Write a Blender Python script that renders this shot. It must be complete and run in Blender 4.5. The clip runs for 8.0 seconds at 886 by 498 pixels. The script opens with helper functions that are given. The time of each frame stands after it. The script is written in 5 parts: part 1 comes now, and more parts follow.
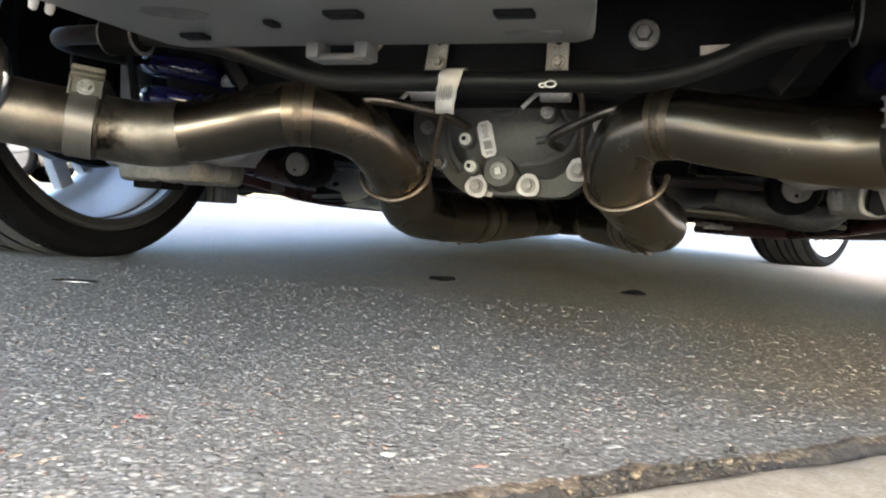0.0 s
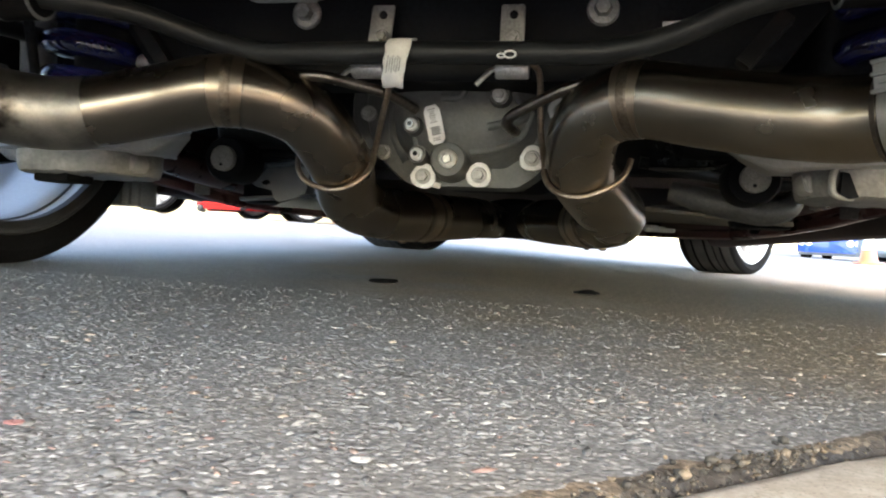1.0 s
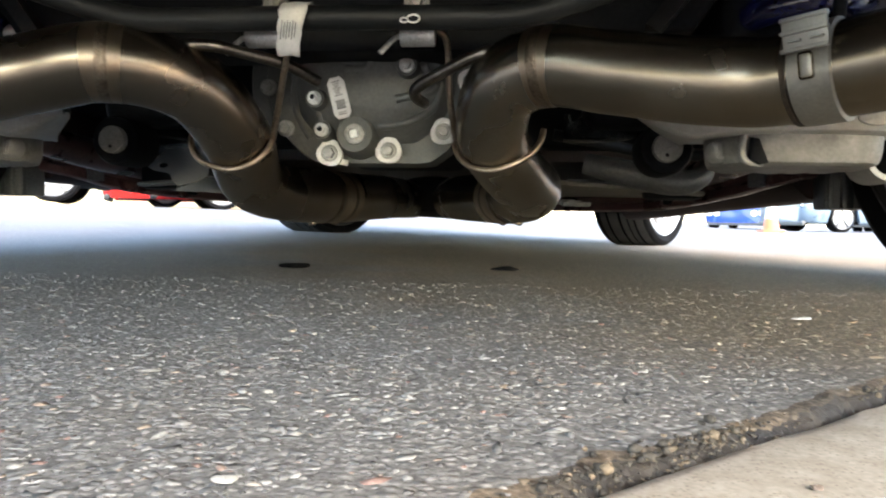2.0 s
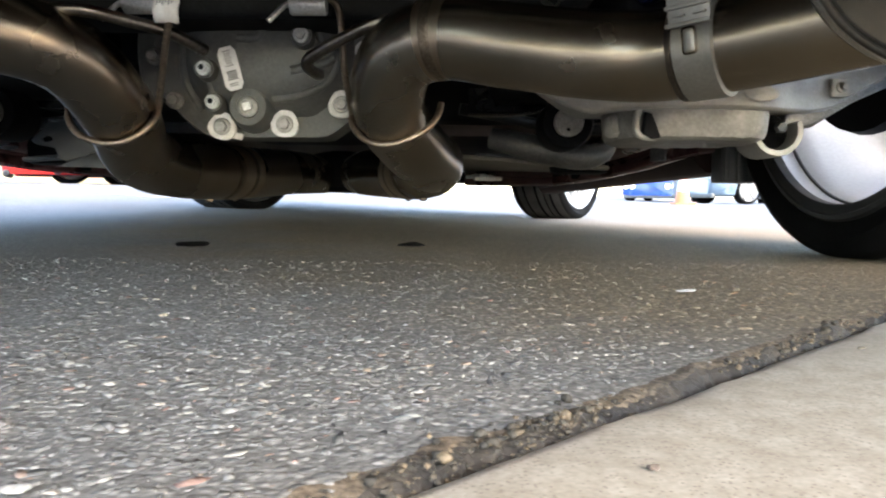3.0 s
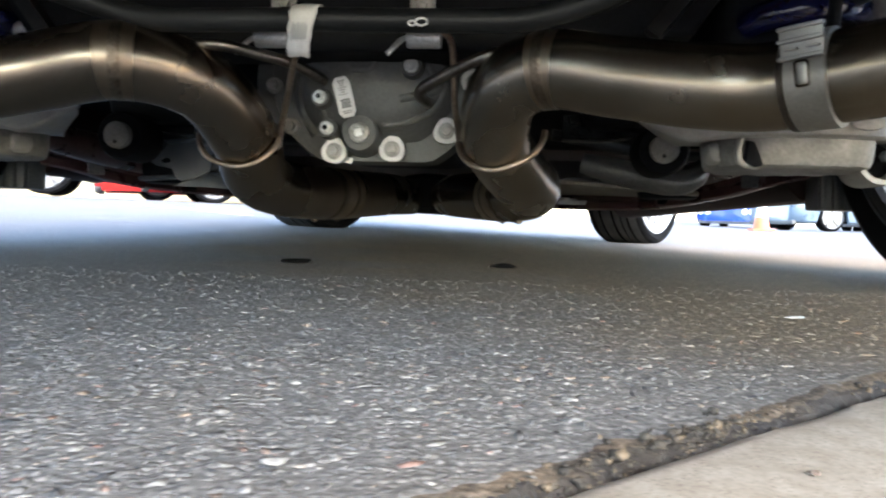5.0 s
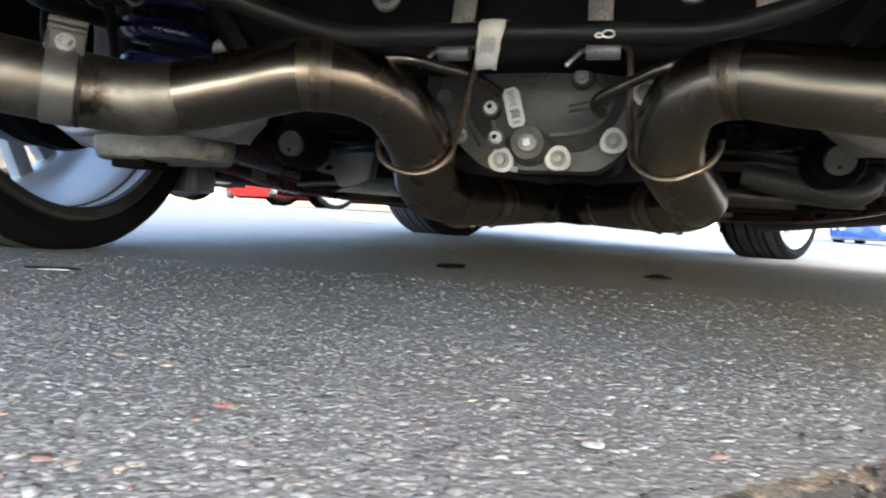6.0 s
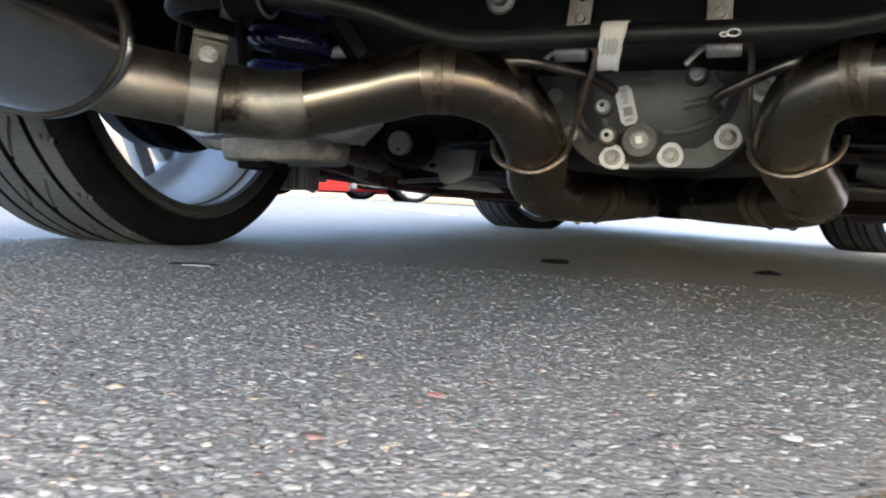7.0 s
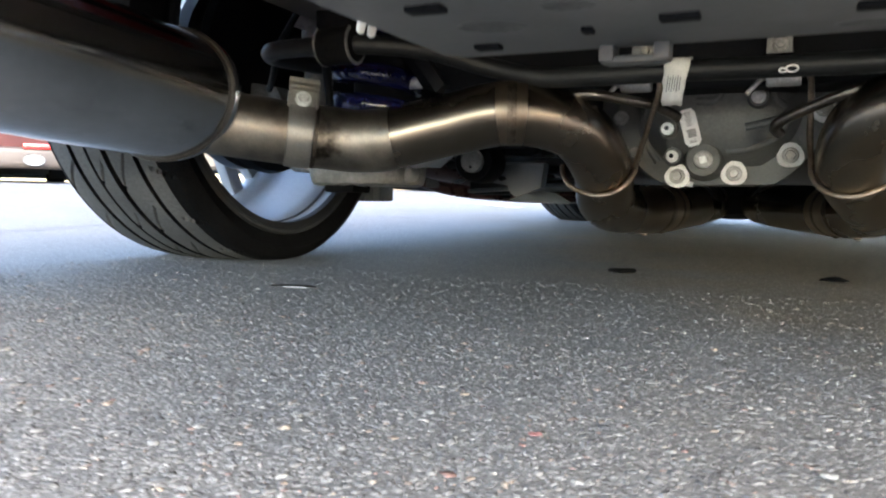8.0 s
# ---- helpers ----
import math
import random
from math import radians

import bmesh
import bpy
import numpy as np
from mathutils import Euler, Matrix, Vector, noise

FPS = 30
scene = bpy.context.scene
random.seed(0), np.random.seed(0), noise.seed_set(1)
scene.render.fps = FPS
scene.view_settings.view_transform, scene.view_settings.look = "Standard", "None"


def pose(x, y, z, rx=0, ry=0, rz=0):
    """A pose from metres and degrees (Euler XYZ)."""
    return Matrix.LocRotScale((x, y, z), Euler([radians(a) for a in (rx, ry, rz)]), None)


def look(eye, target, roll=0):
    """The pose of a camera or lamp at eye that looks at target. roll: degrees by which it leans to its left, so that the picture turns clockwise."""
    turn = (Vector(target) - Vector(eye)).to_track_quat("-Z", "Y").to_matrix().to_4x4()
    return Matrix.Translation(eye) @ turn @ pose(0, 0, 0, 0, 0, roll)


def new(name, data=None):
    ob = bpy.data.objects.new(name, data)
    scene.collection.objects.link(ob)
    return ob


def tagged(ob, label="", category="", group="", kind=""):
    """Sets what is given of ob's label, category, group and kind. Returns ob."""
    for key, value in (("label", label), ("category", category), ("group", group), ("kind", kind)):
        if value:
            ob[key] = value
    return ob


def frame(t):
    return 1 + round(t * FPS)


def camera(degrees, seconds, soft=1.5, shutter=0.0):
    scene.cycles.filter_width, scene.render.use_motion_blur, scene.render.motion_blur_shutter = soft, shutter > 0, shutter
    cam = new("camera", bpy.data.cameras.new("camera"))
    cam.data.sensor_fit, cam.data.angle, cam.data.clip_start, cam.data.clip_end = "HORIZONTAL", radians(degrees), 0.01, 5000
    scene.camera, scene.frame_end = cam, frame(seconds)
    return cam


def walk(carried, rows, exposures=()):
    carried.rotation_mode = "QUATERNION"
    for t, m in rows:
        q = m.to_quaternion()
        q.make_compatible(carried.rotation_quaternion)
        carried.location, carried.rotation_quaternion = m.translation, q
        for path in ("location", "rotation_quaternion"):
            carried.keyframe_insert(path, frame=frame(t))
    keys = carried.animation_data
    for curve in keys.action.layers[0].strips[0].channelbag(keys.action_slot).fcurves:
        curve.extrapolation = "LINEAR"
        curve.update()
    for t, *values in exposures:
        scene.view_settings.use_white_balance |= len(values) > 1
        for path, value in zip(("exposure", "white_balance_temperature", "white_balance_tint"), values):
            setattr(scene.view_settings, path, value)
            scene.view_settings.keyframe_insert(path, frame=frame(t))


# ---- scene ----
cam = camera(62.2, 8.0, 2.0, 0.35)
PATH = [
    (0, (0.222, 0.051, 0.105), (-0.371, 1.958, 0.014), 3.3),
    (0.2, (0.204, 0.074, 0.093), (-0.359, 1.991, 0.033), 3.4),
    (0.5, (0.189, 0.087, 0.084), (-0.328, 2.018, 0.047), 3.5),
    (1, (0.182, 0.12, 0.073), (-0.227, 2.077, 0.042), 2.8),
    (1.2, (0.179, 0.134, 0.067), (-0.19, 2.099, 0.044), 2.2),
    (2.5, (0.198, 0.164, 0.071), (0.104, 2.158, -0.051), 0.7),
    (3, (0.212, 0.173, 0.071), (0.22, 2.168, -0.07), 0.5),
    (3.5, (0.227, 0.18, 0.071), (0.319, 2.173, -0.072), 0.4),
    (4, (0.231, 0.18, 0.071), (0.319, 2.174, -0.058), 0.5),
    (4.2, (0.228, 0.176, 0.07), (0.281, 2.172, -0.047), 0.6),
    (5.5, (0.14, 0.122, 0.073), (-0.188, 2.094, -0.004), 2.1),
    (6, (0.117, 0.112, 0.068), (-0.353, 2.055, -0.004), 2.6),
    (6.5, (0.097, 0.096, 0.069), (-0.486, 2.008, -0.012), 2.7),
    (7, (0.08, 0.075, 0.072), (-0.583, 1.959, -0.029), 2.3),
    (7.5, (0.07, 0.052, 0.073), (-0.674, 1.905, -0.05), 1.6),
    (7.8, (0.073, 0.029, 0.089), (-0.711, 1.865, -0.04), 1.2),
    (8, (0.086, 0.005, 0.114), (-0.73, 1.825, -0.025), 0.9),
]
EXPOSURES = [(0, 3.9, 7150, 10), (1, 3.86, 7200, 10), (2.5, 3.8, 7150, 10), (4, 3.72, 6600, 10), (5.5, 3.7, 6600, 10), (6.5, 3.64, 6800, 10), (7, 3.58, 6850, 10), (7.5, 3.49, 6850, 10), (8, 3.7, 6800, 10)]
walk(cam, [(t, look(eye, target, roll)) for t, eye, target, roll in PATH], EXPOSURES)

# ---- world and light ----
world = bpy.data.worlds.new("sky")
scene.world = world
world.use_nodes = True
wn = world.node_tree
sky = wn.nodes.new("ShaderNodeTexSky")
sky.sky_type, sky.sun_disc = "NISHITA", False
SUN_UP, SUN_ROUND = 39.0, 143.0
sky.sun_elevation, sky.sun_rotation = radians(SUN_UP), radians(SUN_ROUND)
wn.links.new(sky.outputs[0], wn.nodes["Background"].inputs[0])
wn.nodes["Background"].inputs[1].default_value = 0.15
sun = new("sun", bpy.data.lights.new("sun", "SUN"))
sun.data.energy, sun.data.angle, sun.data.color = 0.54, radians(50), (1.0, 0.87, 0.7)
sun.matrix_world = look((0, 0, 0), (-math.sin(radians(SUN_ROUND)), -math.cos(radians(SUN_ROUND)), -math.tan(radians(SUN_UP))))


# ---- materials ----
def mat(name, a, b, rough=0.5, metal=0.0, s1=6.0, s2=150.0, bump=0.15, spread=0.35, fine=0.25, coat=0.0, depth=0.002, shine=0.5, sway=0.1):
    """Two colours mixed by broad stains, darkened by a fine grain, with relief and uneven gloss."""
    m = bpy.data.materials.new(name)
    m.use_nodes = True
    n, l = m.node_tree.nodes, m.node_tree.links
    p = n["Principled BSDF"]
    tc = n.new("ShaderNodeTexCoord")
    broad = n.new("ShaderNodeTexNoise")
    broad.inputs["Scale"].default_value, broad.inputs["Detail"].default_value = s1, 6
    grain = n.new("ShaderNodeTexNoise")
    grain.inputs["Scale"].default_value, grain.inputs["Detail"].default_value = s2, 4
    l.new(tc.outputs["Object"], broad.inputs["Vector"])
    l.new(tc.outputs["Object"], grain.inputs["Vector"])
    ramp = n.new("ShaderNodeValToRGB")
    ramp.color_ramp.elements[0].position, ramp.color_ramp.elements[1].position = 0.5 - spread / 2, 0.5 + spread / 2
    ramp.color_ramp.elements[0].color, ramp.color_ramp.elements[1].color = (*a, 1), (*b, 1)
    l.new(broad.outputs[0], ramp.inputs[0])
    dark = n.new("ShaderNodeMapRange")
    dark.inputs["From Min"].default_value, dark.inputs["From Max"].default_value = 0.3, 0.7
    dark.inputs["To Min"].default_value, dark.inputs["To Max"].default_value = 1 - fine, 1 + fine
    l.new(grain.outputs[0], dark.inputs["Value"])
    mul = n.new("ShaderNodeMix")
    mul.data_type, mul.blend_type = "RGBA", "MULTIPLY"
    mul.inputs["Factor"].default_value = 1
    l.new(ramp.outputs[0], mul.inputs["A"])
    l.new(dark.outputs[0], mul.inputs["B"])
    l.new(mul.outputs["Result"], p.inputs["Base Color"])
    gl = n.new("ShaderNodeMapRange")
    gl.inputs["To Min"].default_value, gl.inputs["To Max"].default_value = max(0.03, rough - sway), min(1, rough + sway)
    l.new(broad.outputs[0], gl.inputs["Value"])
    l.new(gl.outputs[0], p.inputs["Roughness"])
    p.inputs["Metallic"].default_value = metal
    p.inputs["Coat Weight"].default_value = coat
    p.inputs["Specular IOR Level"].default_value = shine
    bp = n.new("ShaderNodeBump")
    bp.inputs["Strength"].default_value, bp.inputs["Distance"].default_value = bump, depth
    l.new(grain.outputs[0], bp.inputs["Height"])
    l.new(bp.outputs[0], p.inputs["Normal"])
    return m


def stone_mat(name, stops, rough=0.75):
    """Chippings: each loose piece takes its own colour."""
    m = mat(name, (0.3, 0.3, 0.3), (0.4, 0.4, 0.4), rough, 0, 40, 500, 0.4, depth=0.0008, shine=0.12)
    n, l = m.node_tree.nodes, m.node_tree.links
    geo = n.new("ShaderNodeNewGeometry")
    ramp = n.new("ShaderNodeValToRGB")
    e = ramp.color_ramp.elements
    e[0].position, e[0].color = stops[0][0], (*stops[0][1], 1)
    e[1].position, e[1].color = stops[-1][0], (*stops[-1][1], 1)
    for pos, col in stops[1:-1]:
        e.new(pos).color = (*col, 1)
    l.new(geo.outputs["Random Per Island"], ramp.inputs[0])
    mul = [x for x in n if x.type == "MIX"][0]
    l.new(ramp.outputs[0], mul.inputs["A"])
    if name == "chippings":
        warm_bounce(m, mul.outputs["Result"])
    return m


def warm_bounce(m, colour):
    """Warm light under the car towards the gutter, painted in as uneven brown."""
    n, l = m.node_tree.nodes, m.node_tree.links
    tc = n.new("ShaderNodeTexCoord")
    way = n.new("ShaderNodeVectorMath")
    way.operation, way.inputs[1].default_value = "DOT_PRODUCT", WARM_WAY
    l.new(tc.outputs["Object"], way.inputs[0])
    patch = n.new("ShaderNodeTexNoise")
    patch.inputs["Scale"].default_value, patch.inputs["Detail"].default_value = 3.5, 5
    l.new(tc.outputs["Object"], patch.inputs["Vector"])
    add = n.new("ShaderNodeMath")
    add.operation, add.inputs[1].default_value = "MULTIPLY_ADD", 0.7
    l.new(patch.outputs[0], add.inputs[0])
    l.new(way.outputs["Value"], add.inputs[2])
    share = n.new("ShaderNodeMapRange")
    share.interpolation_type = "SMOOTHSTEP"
    share.inputs["From Min"].default_value, share.inputs["From Max"].default_value = WARM_FROM, WARM_TO
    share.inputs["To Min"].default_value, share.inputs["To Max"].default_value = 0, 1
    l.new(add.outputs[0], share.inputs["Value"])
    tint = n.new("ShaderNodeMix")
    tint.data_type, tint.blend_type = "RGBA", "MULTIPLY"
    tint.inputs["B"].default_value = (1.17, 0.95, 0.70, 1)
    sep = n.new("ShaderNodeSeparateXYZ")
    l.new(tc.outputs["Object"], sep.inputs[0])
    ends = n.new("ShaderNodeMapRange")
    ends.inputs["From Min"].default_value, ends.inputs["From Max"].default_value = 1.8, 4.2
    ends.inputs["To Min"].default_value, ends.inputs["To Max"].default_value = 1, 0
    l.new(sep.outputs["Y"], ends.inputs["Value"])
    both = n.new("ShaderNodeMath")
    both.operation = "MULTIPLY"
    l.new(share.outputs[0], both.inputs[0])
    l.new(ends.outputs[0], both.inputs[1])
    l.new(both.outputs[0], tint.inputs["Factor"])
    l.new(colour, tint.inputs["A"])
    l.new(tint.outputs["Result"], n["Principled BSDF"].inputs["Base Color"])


# direction and reach of the warm light painted on the ground
WARM_WAY, WARM_FROM, WARM_TO = (0.80, 0.42, 0), 0.56, 1.02


def ground_mat():
    m = mat("asphalt", (0.118, 0.115, 0.109), (0.168, 0.164, 0.156), 0.9, 0, 2.5, 420, 0.4, 0.5, 0.42, shine=0.1)
    n, l = m.node_tree.nodes, m.node_tree.links
    p = n["Principled BSDF"]
    tc = [x for x in n if x.type == "TEX_COORD"][0]
    mul = [x for x in n if x.type == "MIX"][0]
    vo = n.new("ShaderNodeTexVoronoi")
    vo.inputs["Scale"].default_value, vo.inputs["Randomness"].default_value = 260, 1
    l.new(tc.outputs["Object"], vo.inputs["Vector"])
    hue = n.new("ShaderNodeValToRGB")
    e = hue.color_ramp.elements
    e[0].position, e[0].color = 0.15, (0.12, 0.119, 0.117, 1)
    e[1].position, e[1].color = 0.95, (0.34, 0.328, 0.308, 1)
    sep = n.new("ShaderNodeSeparateColor")
    l.new(vo.outputs["Color"], sep.inputs[0])
    l.new(sep.outputs[0], hue.inputs[0])
    edge = n.new("ShaderNodeMapRange")
    edge.inputs["From Min"].default_value, edge.inputs["From Max"].default_value = 0.25, 0.55
    edge.inputs["To Min"].default_value, edge.inputs["To Max"].default_value = 1, 0
    l.new(vo.outputs["Distance"], edge.inputs["Value"])
    mix = n.new("ShaderNodeMix")
    mix.data_type = "RGBA"
    l.new(edge.outputs[0], mix.inputs["Factor"])
    l.new(mul.outputs["Result"], mix.inputs["A"])
    l.new(hue.outputs[0], mix.inputs["B"])
    warm_bounce(m, mix.outputs["Result"])
    bp = [x for x in n if x.type == "BUMP"][0]
    add = n.new("ShaderNodeMath")
    l.new(edge.outputs[0], add.inputs[0])
    l.new([x for x in n if x.type == "TEX_NOISE"][1].outputs[0], add.inputs[1])
    l.new(add.outputs[0], bp.inputs["Height"])
    bp.inputs["Distance"].default_value = 0.0015
    return m


def speckle(m, scale, colour, size, share):
    """Small pits of another colour, in a share of the cells."""
    n, l = m.node_tree.nodes, m.node_tree.links
    p = n["Principled BSDF"]
    tc = [x for x in n if x.type == "TEX_COORD"][0]
    mul = [x for x in n if x.type == "MIX"][0]
    vo = n.new("ShaderNodeTexVoronoi")
    vo.inputs["Scale"].default_value = scale
    l.new(tc.outputs["Object"], vo.inputs["Vector"])
    sep = n.new("ShaderNodeSeparateColor")
    l.new(vo.outputs["Color"], sep.inputs[0])
    a, b, c = n.new("ShaderNodeMath"), n.new("ShaderNodeMapRange"), n.new("ShaderNodeMath")
    a.operation, a.inputs[1].default_value = "GREATER_THAN", share
    l.new(sep.outputs[0], a.inputs[0])
    b.inputs["From Min"].default_value, b.inputs["From Max"].default_value = size, size * 2.2
    b.inputs["To Min"].default_value, b.inputs["To Max"].default_value = 0.8, 0
    l.new(vo.outputs["Distance"], b.inputs["Value"])
    c.operation = "MULTIPLY"
    l.new(a.outputs[0], c.inputs[0])
    l.new(b.outputs[0], c.inputs[1])
    mix = n.new("ShaderNodeMix")
    mix.data_type = "RGBA"
    l.new(c.outputs[0], mix.inputs["Factor"])
    l.new(mul.outputs["Result"], mix.inputs["A"])
    mix.inputs["B"].default_value = (*colour, 1)
    l.new(mix.outputs["Result"], p.inputs["Base Color"])
    return m


def stain(m, centre, radius, colour):
    """A ragged dark stain of the given size round one place."""
    n, l = m.node_tree.nodes, m.node_tree.links
    p = n["Principled BSDF"]
    before = p.inputs["Base Color"].links[0].from_socket
    tc = n.new("ShaderNodeTexCoord")
    away = n.new("ShaderNodeVectorMath")
    away.operation, away.inputs[1].default_value = "DISTANCE", centre
    l.new(tc.outputs["Object"], away.inputs[0])
    rag = n.new("ShaderNodeTexNoise")
    rag.inputs["Scale"].default_value, rag.inputs["Detail"].default_value = 70, 5
    l.new(tc.outputs["Object"], rag.inputs["Vector"])
    add = n.new("ShaderNodeMath")
    add.operation, add.inputs[1].default_value = "MULTIPLY_ADD", -radius * 2.2
    l.new(rag.outputs[0], add.inputs[0])
    l.new(away.outputs["Value"], add.inputs[2])
    share = n.new("ShaderNodeMapRange")
    share.inputs["From Min"].default_value, share.inputs["From Max"].default_value = -0.55 * radius, 0.15 * radius
    share.inputs["To Min"].default_value, share.inputs["To Max"].default_value = 0.9, 0
    l.new(add.outputs[0], share.inputs["Value"])
    mix = n.new("ShaderNodeMix")
    mix.data_type = "RGBA"
    l.new(share.outputs[0], mix.inputs["Factor"])
    l.new(before, mix.inputs["A"])
    mix.inputs["B"].default_value = (*colour, 1)
    l.new(mix.outputs["Result"], p.inputs["Base Color"])
    return m


def glass_mat():
    m = bpy.data.materials.new("tinted_glass")
    m.use_nodes = True
    p = m.node_tree.nodes["Principled BSDF"]
    p.inputs["Base Color"].default_value = (0.02, 0.025, 0.03, 1)
    p.inputs["Roughness"].default_value = 0.06
    return m


ASPHALT = ground_mat()
STONES = stone_mat("chippings", [(0.0, (0.080, 0.079, 0.078)), (0.3, (0.118, 0.116, 0.113)), (0.6, (0.155, 0.151, 0.145)), (0.8, (0.190, 0.184, 0.175)), (0.91, (0.235, 0.227, 0.213)),
                                 (0.935, (0.31, 0.299, 0.28)), (0.95, (0.25, 0.205, 0.16)), (0.98, (0.22, 0.165, 0.135)), (1.0, (0.18, 0.11, 0.095))], 0.9)
GRIT = stone_mat("grit", [(0.0, (0.03, 0.028, 0.026)), (0.5, (0.07, 0.061, 0.049)), (0.88, (0.12, 0.093, 0.065)), (1.0, (0.16, 0.122, 0.083))], 0.95)
CONCRETE = speckle(mat("concrete", (0.272, 0.233, 0.184), (0.350, 0.307, 0.250), 0.92, 0, 70, 420, 0.25, 0.35, 0.14, depth=0.0005, shine=0.25), 560, (0.190, 0.160, 0.130), 0.18, 0.55)
LIP_DIRT = speckle(mat("crumbled_asphalt", (0.046, 0.042, 0.038), (0.130, 0.098, 0.067), 0.95, 0, 18, 400, 0.8, 0.3, 0.6, depth=0.001, shine=0.2), 300, (0.05, 0.045, 0.04), 0.2, 0.75)
# dark filling of cracks; also the shade painted into the gap under the lip
JOINT_AND_SHADE = mat("dirt", (0.012, 0.011, 0.011), (0.045, 0.036, 0.027), 0.95, 0, 25, 250, 0.6)
STEEL = mat("heat_tinted_steel", (0.175, 0.149, 0.115), (0.355, 0.312, 0.254), 0.255, 1.0, 9, 500, 0.04, 0.75, 0.06, sway=0.1)
TINTED_STEEL = mat("bronze_tinted_steel", (0.150, 0.121, 0.092), (0.305, 0.252, 0.196), 0.27, 1.0, 9, 500, 0.04, 0.75, 0.06, sway=0.1)
BRIGHT_STEEL = mat("stainless_band", (0.17, 0.163, 0.15), (0.285, 0.275, 0.255), 0.45, 0.85, 20, 400, 0.05, 0.5, 0.08)
MUFFLER = mat("muffler_steel", (0.40, 0.405, 0.412), (0.56, 0.565, 0.57), 0.15, 1.0, 9, 250, 0.02, 0.45, 0.06, sway=0.06)
WELD = mat("weld", (0.12, 0.093, 0.068), (0.23, 0.183, 0.138), 0.36, 1.0, 90, 400, 0.5)
ZINC = mat("zinc", (0.42, 0.425, 0.42), (0.58, 0.585, 0.575), 0.36, 0.55, 40, 400, 0.1)
BOLT_DARK = mat("grey_bolt", (0.2, 0.2, 0.19), (0.34, 0.33, 0.32), 0.45, 0.6, 60, 400, 0.1)
PAINT_RING = mat("white_marker_paint", (0.60, 0.59, 0.58), (0.74, 0.73, 0.72), 0.7, 0, 90, 400, 0.15, 0.35, 0.08)
CAST = mat("cast_cover", (0.070, 0.072, 0.069), (0.118, 0.121, 0.116), 0.55, 0.35, 14, 260, 0.3, 0.5, 0.12)
ALU = mat("cast_aluminium", (0.20, 0.199, 0.192), (0.355, 0.35, 0.337), 0.45, 0.35, 22, 300, 0.25, 0.5, 0.09, depth=0.001)
SEAT_ALU = mat("dull_cast_aluminium", (0.115, 0.115, 0.110), (0.27, 0.267, 0.256), 0.5, 0.35, 38, 240, 0.5, 0.5, 0.16, depth=0.0015)
BLACK = mat("black_underbody_paint", (0.004, 0.0046, 0.006), (0.010, 0.0112, 0.0135), 0.55, 0, 8, 200, 0.15, shine=0.05)
BAR = mat("bar_paint", (0.006, 0.0068, 0.0078), (0.012, 0.0132, 0.0145), 0.45, 0, 12, 220, 0.2, shine=0.22)
PLASTIC = mat("black_plastic", (0.05, 0.053, 0.056), (0.085, 0.09, 0.095), 0.5, 0, 10, 300, 0.15)
GREYPLATE = mat("pale_grey_panel", (0.088, 0.094, 0.096), (0.16, 0.166, 0.168), 0.5, 0.1, 16, 200, 0.1, 0.4, 0.06, sway=0.15)
PATCH = mat("dark_grey_patch", (0.05, 0.053, 0.055), (0.12, 0.125, 0.128), 0.6, 0, 60, 300, 0.3, 0.3)
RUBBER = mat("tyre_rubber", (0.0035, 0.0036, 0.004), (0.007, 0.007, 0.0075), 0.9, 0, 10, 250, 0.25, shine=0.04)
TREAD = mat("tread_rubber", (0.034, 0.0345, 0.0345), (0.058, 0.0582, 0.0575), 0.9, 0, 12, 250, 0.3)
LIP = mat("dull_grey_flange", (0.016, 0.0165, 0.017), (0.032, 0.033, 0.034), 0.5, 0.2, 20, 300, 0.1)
RIM = mat("silver_rim", (0.38, 0.39, 0.405), (0.45, 0.46, 0.475), 0.5, 0.45, 6, 200, 0.05, 0.5, 0.05)
MAROON = mat("maroon_paint", (0.040, 0.021, 0.022), (0.105, 0.052, 0.052), 0.3, 0, 16, 200, 0.15, 0.35, 0.25, shine=0.45, sway=0.2)
BODY_RED = mat("ruby_body_paint", (0.30, 0.02, 0.02), (0.36, 0.03, 0.025), 0.22, 0.3, 3, 300, 0.02, 0.5, 0.05, 1.0)
BLUE_COIL = mat("blue_spring_paint", (0.004, 0.006, 0.036), (0.007, 0.010, 0.058), 0.16, 0, 20, 300, 0.08, 0.5, 0.1, 0.5)
PAPER = mat("paper_label", (0.48, 0.465, 0.43), (0.62, 0.605, 0.57), 0.8, 0, 60, 400, 0.1, 0.5, 0.06)
WHITE_LABEL = mat("white_label", (0.66, 0.66, 0.66), (0.76, 0.76, 0.76), 0.55, 0, 60, 400, 0.05, 0.5, 0.04)
PRINT = mat("print", (0.1, 0.1, 0.1), (0.16, 0.16, 0.16), 0.7)
BLUEPLATE = mat("blue_grey_pressing", (0.040, 0.049, 0.058), (0.092, 0.108, 0.124), 0.36, 0.15, 14, 250, 0.08, 0.45, 0.05)
SLATE = mat("slate_plastic", (0.085, 0.098, 0.106), (0.135, 0.150, 0.158), 0.5, 0, 10, 300, 0.15)
WIRE = mat("brown_steel_wire", (0.17, 0.13, 0.10), (0.27, 0.22, 0.18), 0.34, 0.9, 40, 300, 0.1)
SEAL = mat("dark_underseal", (0.012, 0.008, 0.008), (0.028, 0.016, 0.015), 0.85, 0, 12, 200, 0.3, shine=0.15)
ROD = mat("dark_steel_rod", (0.10, 0.088, 0.076), (0.19, 0.17, 0.15), 0.32, 1.0, 30, 300, 0.1)
